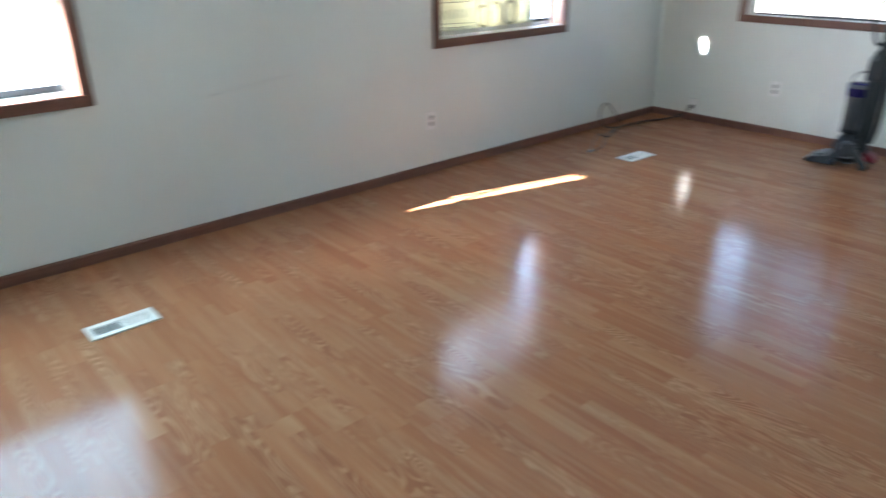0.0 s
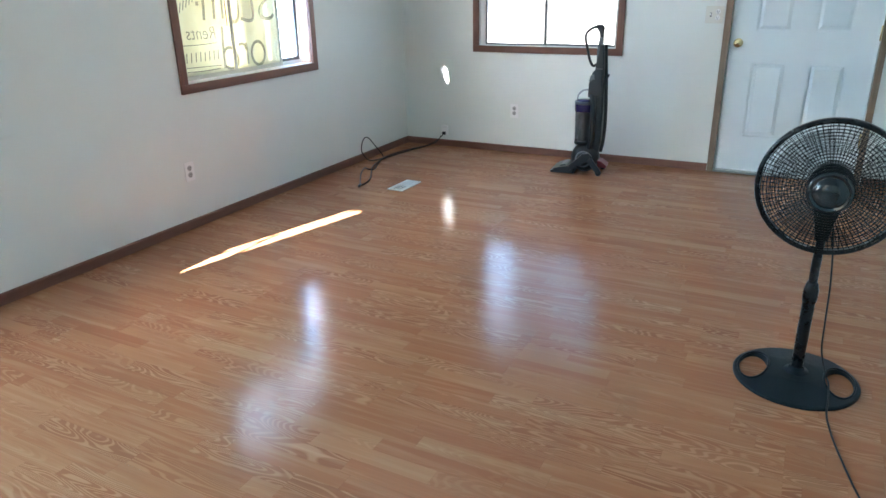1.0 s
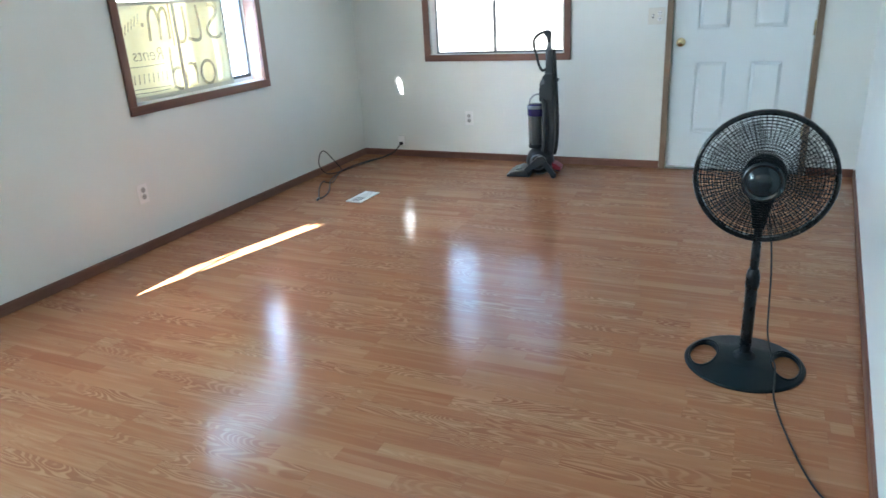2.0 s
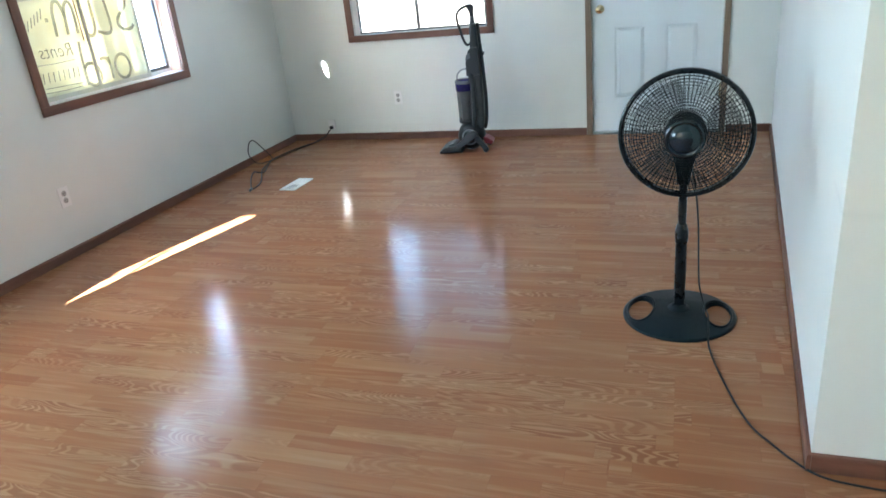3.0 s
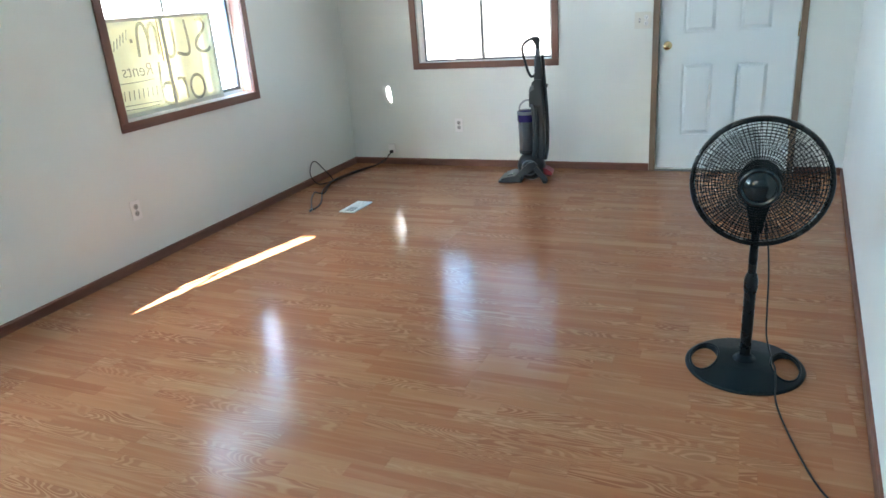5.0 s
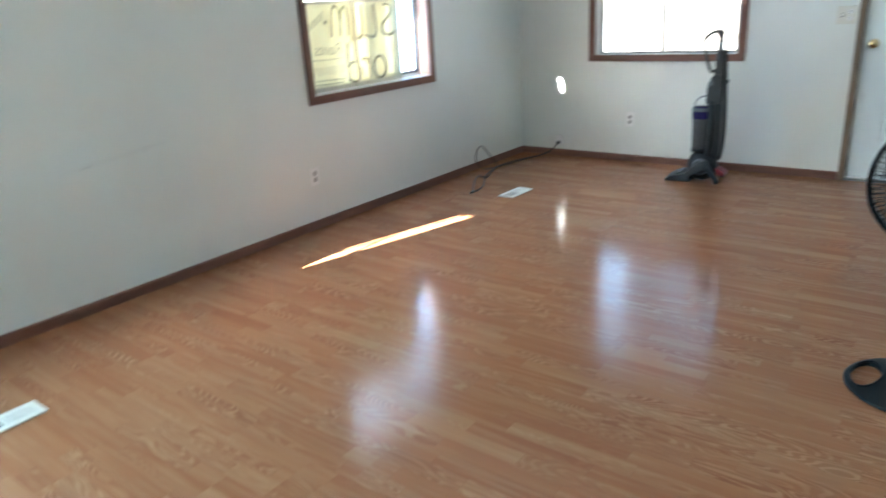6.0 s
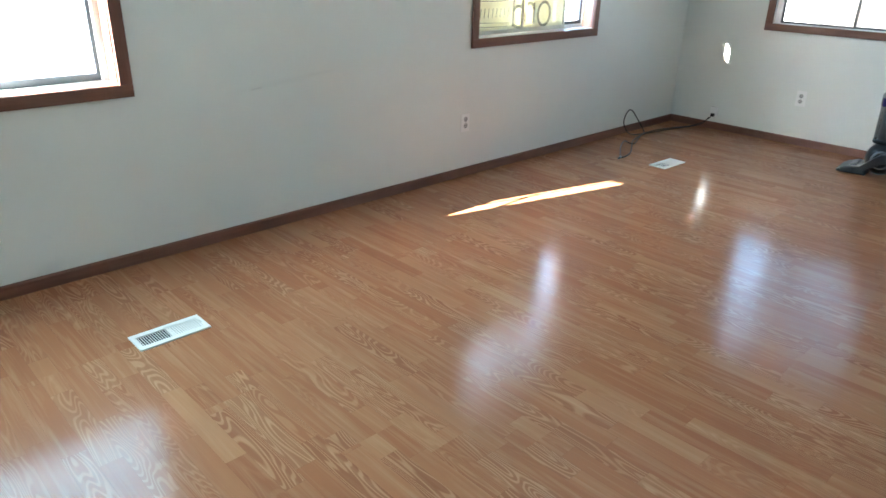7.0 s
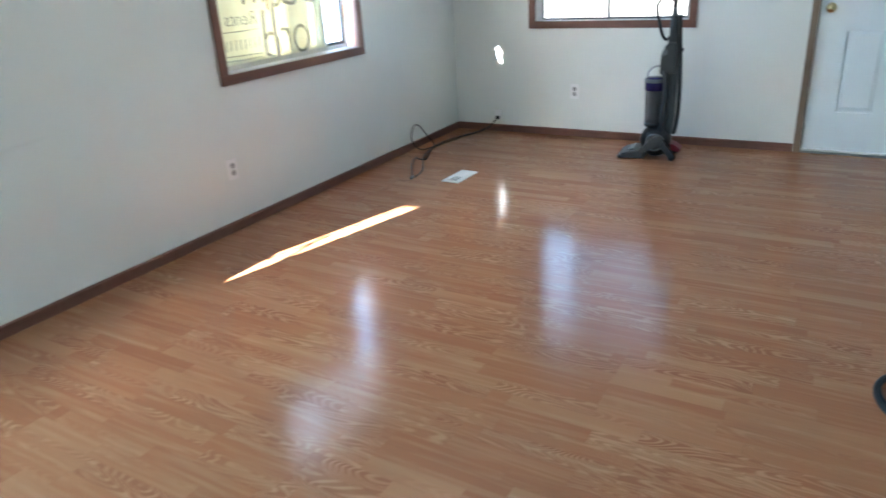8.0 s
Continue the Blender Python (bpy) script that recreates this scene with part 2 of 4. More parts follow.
VAC_PURPLE = plain("purple_plastic", (0.018, 0.013, 0.085), 0.25)
VAC_RED = plain("red_plastic", (0.22, 0.012, 0.022), 0.35)
BIN_CLEAR = Mat("smoky_clear_plastic", (0.10, 0.10, 0.105), 0.12, Alpha=0.6).m
CLEAR = Mat("clear_plastic", (0.8, 0.82, 0.84), 0.08, Alpha=0.35).m
BLADE = Mat("smoky_blade_plastic", (0.012, 0.015, 0.018), 0.25, Alpha=0.2).m
GLASS = Mat("window_glass", (1, 1, 1), 0.0, Transmission_Weight=1.0, IOR=1.33).m


def sign_material(name, stops, through_light):
    m = Mat(name, stops[1], 0.85)
    v = m.coords("Object")
    n = m.noise(v, 5, 4, 0.6)
    col = m.ramp(n, list(zip((0.3, 0.55, 0.75), stops)))
    m.color(col)
    tr = m.node("BsdfTranslucent")
    m.link(col, tr.inputs["Color"])
    mixer = m.node("MixShader")
    mixer.inputs[0].default_value = through_light
    m.link(m.b.outputs[0], mixer.inputs[1])
    m.link(tr.outputs[0], mixer.inputs[2])
    m.link(mixer.outputs[0], m.t.nodes["Material Output"].inputs["Surface"])
    m.bump(m.noise(v, 3, 2, 0.5), 0.5, 0.01)
    return m.m


PAPER = sign_material("yellow_sign_paper", ((0.74, 0.70, 0.52), (0.80, 0.78, 0.62), (0.78, 0.78, 0.66)), 0.25)


def ink_material(name, low, high):
    """Thin marker ink that lets the lit paper show through."""
    m = Mat(name, low, 0.85, Alpha=0.42)
    m.color(m.mix(m.noise(m.coords("Object"), 14, 3, 0.6), low, high))
    return m.m


INK = ink_material("tan_marker_ink", (0.40, 0.37, 0.27), (0.52, 0.48, 0.36))
INK_GREEN = ink_material("green_marker_ink", (0.26, 0.34, 0.24), (0.36, 0.44, 0.32))
BORDER = plain("greyish_beige_strip", (0.60, 0.56, 0.47), 0.6, spread=0.10, scale=12)


def ground_material():
    m = Mat("dry_gravel", (0.36, 0.32, 0.26), 0.9)
    v = m.coords("Object")
    m.color(m.mix(m.noise(v, 0.4, 5, 0.7), (0.30, 0.26, 0.20), (0.46, 0.42, 0.35)))
    m.bump(m.noise(v, 18, 5, 0.7), 0.6, 0.03)
    return m.m


GROUND = ground_material()
SIDING = plain("pale_siding", (0.62, 0.60, 0.54), 0.6, spread=0.06)


# ---- mesh helpers ----
def box(bm, x0, x1, y0, y1, z0, z1, bevel=0.0):
    made = bmesh.ops.create_cube(bm, size=1.0, matrix=Matrix.Translation(((x0 + x1) / 2, (y0 + y1) / 2, (z0 + z1) / 2)) @ Matrix.Diagonal((abs(x1 - x0), abs(y1 - y0), abs(z1 - z0), 1)))
    if bevel:
        edges = {e for v in made["verts"] for e in v.link_edges}
        bmesh.ops.bevel(bm, geom=list(edges), offset=bevel, segments=2, profile=0.7, affect="EDGES")


def tube(bm, points, radius, sides=8, closed=False, cap=True):
    """A round bar along points; radius may be a list."""
    pts = [Vector(p) for p in points]
    n = len(pts)
    rad = radius if isinstance(radius, (list, tuple)) else [radius] * n
    rings, normal = [], None
    for i, p in enumerate(pts):
        a = pts[i - 1] if (i or closed) else p
        b = pts[(i + 1) % n] if (i < n - 1 or closed) else p
        d = (b - a).normalized()
        if normal is None:
            normal = d.orthogonal().normalized()
        normal = (normal - d * normal.dot(d)).normalized()
        side = d.cross(normal)
        rings.append([bm.verts.new(p + rad[i] * (math.cos(q) * normal + math.sin(q) * side)) for q in (2 * math.pi * k / sides for k in range(sides))])
    for i in range(n if closed else n - 1):
        a, b = rings[i], rings[(i + 1) % n]
        if closed and i == n - 1:
            # meet the first ring at its nearest turn
            off = min(range(sides), key=lambda s: (a[0].co - b[s].co).length)
            b = b[off:] + b[:off]
        for k in range(sides):
            f = bm.faces.new((a[k], a[(k + 1) % sides], b[(k + 1) % sides], b[k]))
            f.smooth = True
    if cap and not closed:
        bm.faces.new(rings[0][::-1])
        bm.faces.new(rings[-1])


def lathe(bm, profile, m=Matrix(), sides=32):
    """Turn (radius, height) pairs round the z axis."""
    rings = []
    for r, z in profile:
        if r < 1e-6:
            rings.append([bm.verts.new(m @ Vector((0, 0, z)))])
        else:
            rings.append([bm.verts.new(m @ Vector((r * math.cos(a), r * math.sin(a), z))) for a in (2 * math.pi * k / sides for k in range(sides))])
    for a, b in zip(rings, rings[1:]):
        for k in range(sides):
            q = [a[k % len(a)], a[(k + 1) % len(a)], b[(k + 1) % len(b)], b[k % len(b)]]
            q = list(dict.fromkeys(q))
            if len(q) > 2:
                bm.faces.new(q).smooth = True


def smooth_path(points, steps=8, closed=False):
    """Catmull-Rom curve through points."""
    p = [Vector(q) for q in points]
    n, out = len(p), []
    for i in range(n if closed else n - 1):
        a, b, c, d = (p[(i - 1) % n] if closed or i else p[0]), p[i], p[(i + 1) % n], (p[(i + 2) % n] if closed or i < n - 2 else p[-1])
        for k in range(steps):
            t = k / steps
            out.append(0.5 * (2 * b + (c - a) * t + (2 * a - 5 * b + 4 * c - d) * t**2 + (3 * b - a - 3 * c + d) * t**3))
    if not closed:
        out.append(p[-1])
    return out


def sheet(bm, rows, thick):
    """A thin closed plate from a grid of points: its second face lies thick off the first, along the mean normal."""
    rows = [[Vector(p) for p in row] for row in rows]
    n, k = len(rows), len(rows[0])
    off = (rows[-1][0] - rows[0][0]).cross(rows[0][-1] - rows[0][0]).normalized() * thick
    a = [[bm.verts.new(p) for p in row] for row in rows]
    b = [[bm.verts.new(p + off) for p in row] for row in rows]
    for i in range(n - 1):
        for j in range(k - 1):
            bm.faces.new((a[i][j], a[i][j + 1], a[i + 1][j + 1], a[i + 1][j])).smooth = True
            bm.faces.new((b[i][j], b[i + 1][j], b[i + 1][j + 1], b[i][j + 1])).smooth = True
    rim = [(i, 0) for i in range(n)] + [(n - 1, j) for j in range(1, k)] + [(i, k - 1) for i in range(n - 2, -1, -1)] + [(0, j) for j in range(k - 2, 0, -1)]
    for p, q in zip(rim, rim[1:] + rim[:1]):
        bm.faces.new((a[p[0]][p[1]], a[q[0]][q[1]], b[q[0]][q[1]], b[p[0]][p[1]]))
    bmesh.ops.recalc_face_normals(bm, faces=bm.faces[:])


def prism(bm, outline, axis, lo, hi, bevel=0.0):
    """A flat outline of pairs pushed along an axis from lo to hi."""
    def at(u, v, w):
        return {"x": (w, u, v), "y": (u, w, v), "z": (u, v, w)}[axis]
    a = [bm.verts.new(at(u, v, lo)) for u, v in outline]
    b = [bm.verts.new(at(u, v, hi)) for u, v in outline]
    faces = [bm.faces.new(a), bm.faces.new(b[::-1])]
    n = len(a)
    faces += [bm.faces.new((a[i], b[i], b[(i + 1) % n], a[(i + 1) % n])) for i in range(n)]
    bmesh.ops.recalc_face_normals(bm, faces=faces)
    if bevel:
        edges = list({e for f in faces[:2] for e in f.edges})
        bmesh.ops.bevel(bm, geom=edges, offset=bevel, segments=2, profile=0.7, affect="EDGES")


def mesh_of(name, bm, material):
    me = bpy.data.meshes.new(name)
    bm.to_mesh(me)
    bm.free()
    me.materials.append(material)
    return me


def part(name, bm, material, parent=None, label=""):
    ob = new(name, mesh_of(name, bm, material))
    if parent is not None:
        ob.parent = parent
    return tagged(ob, label)


def thing(name, place, label, category, group="", kind=""):
    ob = new(name)
    ob.location = place
    ob.empty_display_size = 0.1
    return tagged(ob, label, category, group, kind)


def boxes(*items, bevel=0.0):
    bm = bmesh.new()
    for b in items:
        box(bm, *b, bevel=bevel)
    return bm


# ---- the room's shell ----
# south wall of the seen part runs slightly askew to an outer corner
S0, S1 = Vector((0.0, -3.895)), Vector((-3.715, -3.617))


def wall_with_holes(name, axis, start, end, lo, hi, holes, label):
    """A wall along x (axis 'x', thick from lo to hi in y) or along y, cut by holes (a, b, z0, z1)."""
    bm = bmesh.new()
    cuts = sorted(holes)
    spans, at = [], start
    for a, b, z0, z1 in cuts:
        spans.append((at, a, 0, TOP))
        if z0 > 0:
            spans.append((a, b, 0, z0))
        spans.append((a, b, z1, TOP))
        at = b
    spans.append((at, end, 0, TOP))
    for a, b, z0, z1 in spans:
        if axis == "x":
            box(bm, a, b, lo, hi, z0, z1)
        else:
            box(bm, lo, hi, a, b, z0, z1)
    return tagged(part(name, bm, WALL), label, "wall", kind="structure")


wall_with_holes("wall_north", "x", WEST, 0.0, 0.0, THICK, [(W3[0], W3[1], W3[2], HEAD), (W1[0], W1[1], W1[2], HEAD)], "white painted wall with faint grey scuff marks")
DOOR = (-3.54, -2.630)
wall_with_holes("wall_east", "y", -4.1, THICK, 0.0, THICK, [(DOOR[0], DOOR[1], 0, 2.04), (W2[0], W2[1], W2[2], HEAD)], "white painted wall around the entrance door")
wall_with_holes("wall_west", "y", SOUTH - THICK, THICK, WEST - THICK, WEST, [(W4_ADDED[0], W4_ADDED[1], W4_ADDED[2], HEAD)], "white painted wall with an added, unseen opening for light")
wall_with_holes("wall_south", "x", WEST, -3.58, SOUTH - THICK, SOUTH, [], "plain white painted wall")

bm = bmesh.new()
prism(bm, [(S0.x, S0.y), (S1.x, S1.y), (S1.x, SOUTH), (S1.x + 0.12, SOUTH), (S1.x + 0.12, S1.y - 0.13), (S0.x, S0.y - 0.12)], "z", 0, TOP)
tagged(part("wall_inner", bm, WALL), "white painted partition wall ending in an outer corner", "wall", kind="structure")
tagged(part("ceiling", boxes((WEST, THICK, SOUTH, THICK, TOP, TOP + 0.12)), CEILING), "plain white ceiling", "ceiling", kind="structure")
tagged(part("subfloor", boxes((WEST, THICK, SOUTH, THICK, -0.1, -0.0085)), DUCT), "dark underlay below the laminate boards", "floor", kind="structure")

# unseen roof eave that shades the tops of the windows; added bars clip the sun
tagged(part("eave", boxes((WEST, 0.62, THICK, 0.565, 2.36, 2.50), (THICK, 0.60, SOUTH, THICK, 2.36, 2.50), (-7.35, -7.27, 0.5655, 0.95, 2.36, 2.60), (-3.88, -3.80, 0.5655, 0.95, 2.36, 2.60)), SIDING), "pale unseen roof eave along the outer walls with two bars added to clip the sun", "eave", kind="structure")
# unseen wall, added to keep the sun out of the west opening
tagged(part("neighbour_wall", boxes((-12.8, -12.5, -10.0, -0.2, -0.6, 5.0)), SIDING), "pale plain wall added out of view to block the sun", "wall", kind="structure")
tagged(part("ground", boxes((-400, 400, -400, 400, -0.9, -0.6)), GROUND), "pale dry gravel ground outside", "ground", kind="structure")


def baseboard(name, outline_a, outline_b, inward, material):
    """A low moulded board between two floor points, its face towards inward."""
    a, b, n = Vector(outline_a), Vector(outline_b), Vector(inward)
    bm = bmesh.new()
    prof = [(0.0, 0.0), (0.011, 0.0), (0.011, 0.047), (0.008, 0.054), (0.0, 0.056)]
    ends = []
    for p in (a, b):
        ends.append([bm.verts.new((p.x + n.x * d, p.y + n.y * d, z)) for d, z in prof])
    k = len(prof)
    faces = [bm.faces.new((ends[0][i], ends[1][i], ends[1][(i + 1) % k], ends[0][(i + 1) % k])) for i in range(k)]
    faces += [bm.faces.new(ends[0]), bm.faces.new(ends[1][::-1])]
    bmesh.ops.recalc_face_normals(bm, faces=faces)
    return tagged(part(name, bm, material), "low reddish-brown wooden baseboard", "baseboard", kind="structure")


skew = (S1 - S0).normalized()
skew_n = Vector((skew.y, -skew.x)) * (1 if -skew.x > 0 else -1)
if skew_n.y < 0:
    skew_n = -skew_n
baseboard("baseboard", (WEST, -0.0005), (-0.011, -0.0005), (0, -1), TRIM_X)
baseboard("baseboard", (-0.0005, -0.0005), (-0.0005, DOOR[1] + 0.047), (-1, 0), TRIM_Y)
baseboard("baseboard", (-0.0005, DOOR[0] - 0.047), (-0.0005, S0.y + 0.012), (-1, 0), TRIM_Y)
baseboard("baseboard", S0 + skew * 0.012 + skew_n * 0.0005, S1 + skew_n * 0.0005 - Vector((0.011, 0)), skew_n, TRIM_X)
baseboard("baseboard", (S1.x - 0.0005, S1.y - 0.0005), (S1.x - 0.0005, SOUTH), (-1, 0), TRIM_Y)


# ---- windows ----
def window(name, axis, lo, hi, sill, label, screen, inset, stile_at, frame_lo=0.026, frame_hi=0.026, frame_sill=0.026, rail=0.022, rail_low=0.022, side_lining=None, sashes=((0.118, 0.136), (0.094, 0.112))):
    """A two-light sliding window. axis 'x': in the north wall, local u runs along x, w points outwards."""
    def b(u0, u1, w0, w1, z0, z1):
        # the frame sits nearer the room by inset
        w0, w1 = w0 - (inset if w0 > 0.02 else 0), w1 - (inset if w1 > 0.02 else 0)
        return (u0, u1, w0, w1, z0, z1) if axis == "x" else (w0, w1, u0, u1, z0, z1)
    U = TRIM_X if axis == "x" else TRIM_Y
    win = thing(name, (0, 0, 0), label, "window", kind="structure")
    c = 0.052
    for nm, mat, dims in (
        ("casing", U, b(lo - c, hi + c, -0.016, -0.0005, sill - c, sill)),
        ("casing", U, b(lo - c, hi + c, -0.016, -0.0005, HEAD, HEAD + c)),
        ("casing", TRIM_Z, b(lo - c, lo, -0.0155, -0.0005, sill, HEAD)),
        ("casing", TRIM_Z, b(hi, hi + c, -0.0155, -0.0005, sill, HEAD)),
    ):
        part(nm, boxes(dims, bevel=0.003), mat, win, "reddish-brown wooden casing board")
    # unseen outer boards on the siding, added to set the sun streak's edge
    o, p = THICK + 0.0005, THICK + 0.05
    for dims in ((lo - 0.12, lo - 0.03, o, p, sill - 0.12, HEAD + 0.1), (hi + 0.03, hi + 0.12, o, p, sill - 0.12, HEAD + 0.1), (lo - 0.03, hi + 0.03, o, p, HEAD + 0.02, HEAD + 0.1), (lo - 0.03, hi + 0.03, o, p, sill - 0.12, sill - 0.03)):
        part("outer_trim", boxes(dims if axis == "x" else (dims[2], dims[3], dims[0], dims[1], dims[4], dims[5])), SIDING, win, "pale outer board, unseen, added to edge the sunlight")
    # white jamb lining and vinyl frame
    g = 0.004
    part("jamb_lining", boxes(b(lo, hi, 0.0, 0.085, sill, sill + g), b(lo, hi, 0.0, 0.085, HEAD - g, HEAD)), VINYL, win, "white painted sill and head lining")
    for u0, u1 in ((lo, lo + g), (hi - g, hi)):
        part("side_lining", boxes(b(u0, u1, 0.0, 0.085, sill + g, HEAD - g)), side_lining or VINYL, win)
    f = 0.026
    part("window_frame", boxes(b(lo, hi, 0.085, 0.145, sill, sill + frame_sill), b(lo, hi, 0.085, 0.145, HEAD - f, HEAD), b(lo, lo + frame_lo, 0.085, 0.145, sill + frame_sill, HEAD - f), b(hi - frame_hi, hi, 0.085, 0.145, sill + frame_sill, HEAD - f)), VINYL, win, "white vinyl frame")
    mid, s, zb = stile_at, rail, sill + frame_sill
    for u0, u1, (w0, w1) in ((lo + frame_lo, mid + s / 2, sashes[0]), (mid - s / 2, hi - frame_hi, sashes[1])):
        sash = part("sash", boxes(b(u0, u1, w0, w1, zb, zb + rail_low), b(u0, u1, w0, w1, HEAD - f - s, HEAD - f), b(u0, u0 + s, w0, w1, zb + rail_low, HEAD - f - s), b(u1 - s, u1, w0, w1, zb + rail_low, HEAD - f - s)), SASH_DARK, win, "grey aluminium sliding sash")
        pane = part("pane", boxes(b(u0 + s, u1 - s, (w0 + w1) / 2 - 0.002, (w0 + w1) / 2 + 0.002, zb + rail_low, HEAD - f - s)), GLASS, sash, "clear glass pane")
        pane.visible_shadow = False
    if screen:
        # fine wires over part of the window, unseen, added to cut the light
        bm = bmesh.new()
        u, w = screen[0], 0.1497 - inset
        while u < screen[1]:
            box(bm, *((u, u + 0.0004, w, w + 0.0004) if axis == "x" else (w, w + 0.0004, u, u + 0.0004)), zb, HEAD - f)
            u += screen[2]
        tagged(part("insect_screen", bm, SASH_DARK, win, "fine grey wires of an unseen screen added to cut light"), kind="stuff")
    return win


# window 1's screen is added to keep the sun off its jamb
window("window_1", "x", W1[0], W1[1], W1[2], "sliding window in reddish-brown casing with a paper sign", (-1.93, W1[1] - 0.012, 0.0021), 0, -1.93, frame_hi=0.012, side_lining=JAMB)
# window 2's dense screen is added to weaken its reflection in the floor
window("window_2", "y", W2[0], W2[1], W2[2], "bright sliding window in reddish-brown wooden casing", (W2[0] + 0.02, -1.01, 0.0008), 0.066, -1.265, 0.014, 0.045, 0.006, 0.014, 0.014)
win = window("window_3", "x", W3[0], W3[1], W3[2], "bright sliding window in reddish-brown casing with an unseen insect screen", (-5.20, W3[1] - 0.026, 0.0021), 0, -5.215, frame_sill=0.006, rail=0.016, rail_low=0.030, side_lining=JAMB, sashes=((0.121, 0.127), (0.114, 0.120)))
# added bar whose shadow breaks the sun streak on the floor
part("crossbar", boxes((W3[0] + 0.026, -5.21, 0.129, 0.135, 1.172, 1.200)), SASH_DARK, win, "thin grey bar, unseen, added to notch the sun streak")


# ---- entrance door ----
def entrance_door():
    d = thing("door_1", (0, 0, 0), "closed white six-panel entrance door in bare wood casing", "door", kind="structure")
    y0, y1 = DOOR
    bm = bmesh.new()
    box(bm, 0.040, 0.072, y0 + 0.004, y1 - 0.004, 0.022, 2.036, bevel=0.002)
    slab = part("door_slab", bm, DOOR_PAINT, d, "white painted panel door slab")
    # raised panels: a sunk groove ring drawn by a proud moulding and a raised field
    cols = ((y0 + 0.165, y0 + 0.385), (y1 - 0.385, y1 - 0.165))
    rows = ((0.275, 0.795), (1.005, 1.60), (1.70, 1.90))
    skin = bmesh.new()
    f0, f1, edge = 0.0235, 0.0399, 0.004
    ys = [y0 + edge, cols[0][0], cols[0][1], cols[1][0], cols[1][1], y1 - edge]
    for a, b in ((ys[0], ys[1]), (ys[2], ys[3]), (ys[4], ys[5])):
        box(skin, f0, f1, a, b, 0.022, 2.036)
    zs = [0.022] + [z for row in rows for z in row] + [2.036]
    for a, b in cols:
        for z0, z1 in zip(zs[::2], zs[1::2]):
            box(skin, f0, f1, a, b, z0, z1)
    part("door_skin", skin, DOOR_PAINT, slab)
    for a, b in cols:
        for z0, z1 in rows:
            bm = bmesh.new()
            g = 0.013
            # a field with wide sloping edges, set a little back
            deep = [bm.verts.new((f1, y, z)) for y, z in ((a + g, z0 + g), (b - g, z0 + g), (b - g, z1 - g), (a + g, z1 - g))]
            low = [bm.verts.new((f0 + 0.011, y, z)) for y, z in ((a + g, z0 + g), (b - g, z0 + g), (b - g, z1 - g), (a + g, z1 - g))]
            k = g + 0.022
            top = [bm.verts.new((f0 + 0.002, y, z)) for y, z in ((a + k, z0 + k), (b - k, z0 + k), (b - k, z1 - k), (a + k, z1 - k))]
            for p, q in ((deep, low), (low, top)):
                for i in range(4):
                    bm.faces.new((p[i], p[(i + 1) % 4], q[(i + 1) % 4], q[i]))
            bm.faces.new(top)
            bmesh.ops.recalc_face_normals(bm, faces=bm.faces)
            part("door_panel", bm, DOOR_PAINT, slab)
    # knob on its rose
    turn = Matrix.Translation((0.0235, -2.689, 0.923)) @ Matrix.Rotation(radians(-90), 4, "Y")
    bm = bmesh.new()
    lathe(bm, [(0, 0), (0.031, 0), (0.031, 0.004), (0.026, 0.009), (0.012, 0.011), (0.011, 0.028), (0.018, 0.034), (0.026, 0.043), (0.0275, 0.052), (0.024, 0.060), (0.012, 0.0645), (0, 0.065)], turn, 28)
    part("door_knob", bm, BRASS, d, "polished brass door knob")
    c = 0.045
    part("casing", boxes((-0.014, -0.0005, y1, y1 + c, 0, 2.04), bevel=0.003), BARE_Z, d, "bare brown wood casing board")
    part("casing", boxes((-0.014, -0.0005, y0 - c + 0.004, y0, 0, 2.04), bevel=0.003), BARE_Z, d, "bare brown wood casing board")
    part("casing", boxes((-0.014, -0.0005, y0 - c, y1 + c, 2.04, 2.04 + c), bevel=0.003), BARE_Y, d, "bare brown wood casing board")
    part("threshold", boxes((-0.006, 0.13, y0, y1, 0.0, 0.016), bevel=0.003), THRESHOLD, d, "dull metal threshold strip")
    part("door_stop", boxes((0.074, 0.145, y1 - 0.012, y1 - 0.0005, 0.017, 2.038), (0.074, 0.145, y0 + 0.0005, y0 + 0.012, 0.017, 2.038), (0.074, 0.145, y0 + 0.012, y1 - 0.012, 2.026, 2.038)), BARE_Z, d)
    for z in (0.30, 1.0, 1.75):
        bm = bmesh.new()
        box(bm, 0.019, 0.0299, y0 + 0.002, y0 + 0.010, z - 0.045, z + 0.045)
        tube(bm, [(0.020, y0 + 0.005, z - 0.048), (0.020, y0 + 0.005, z + 0.048)], 0.006, 10)
        part("hinge", bm, BRASS, d, "worn metal hinge")
    return d


entrance_door()


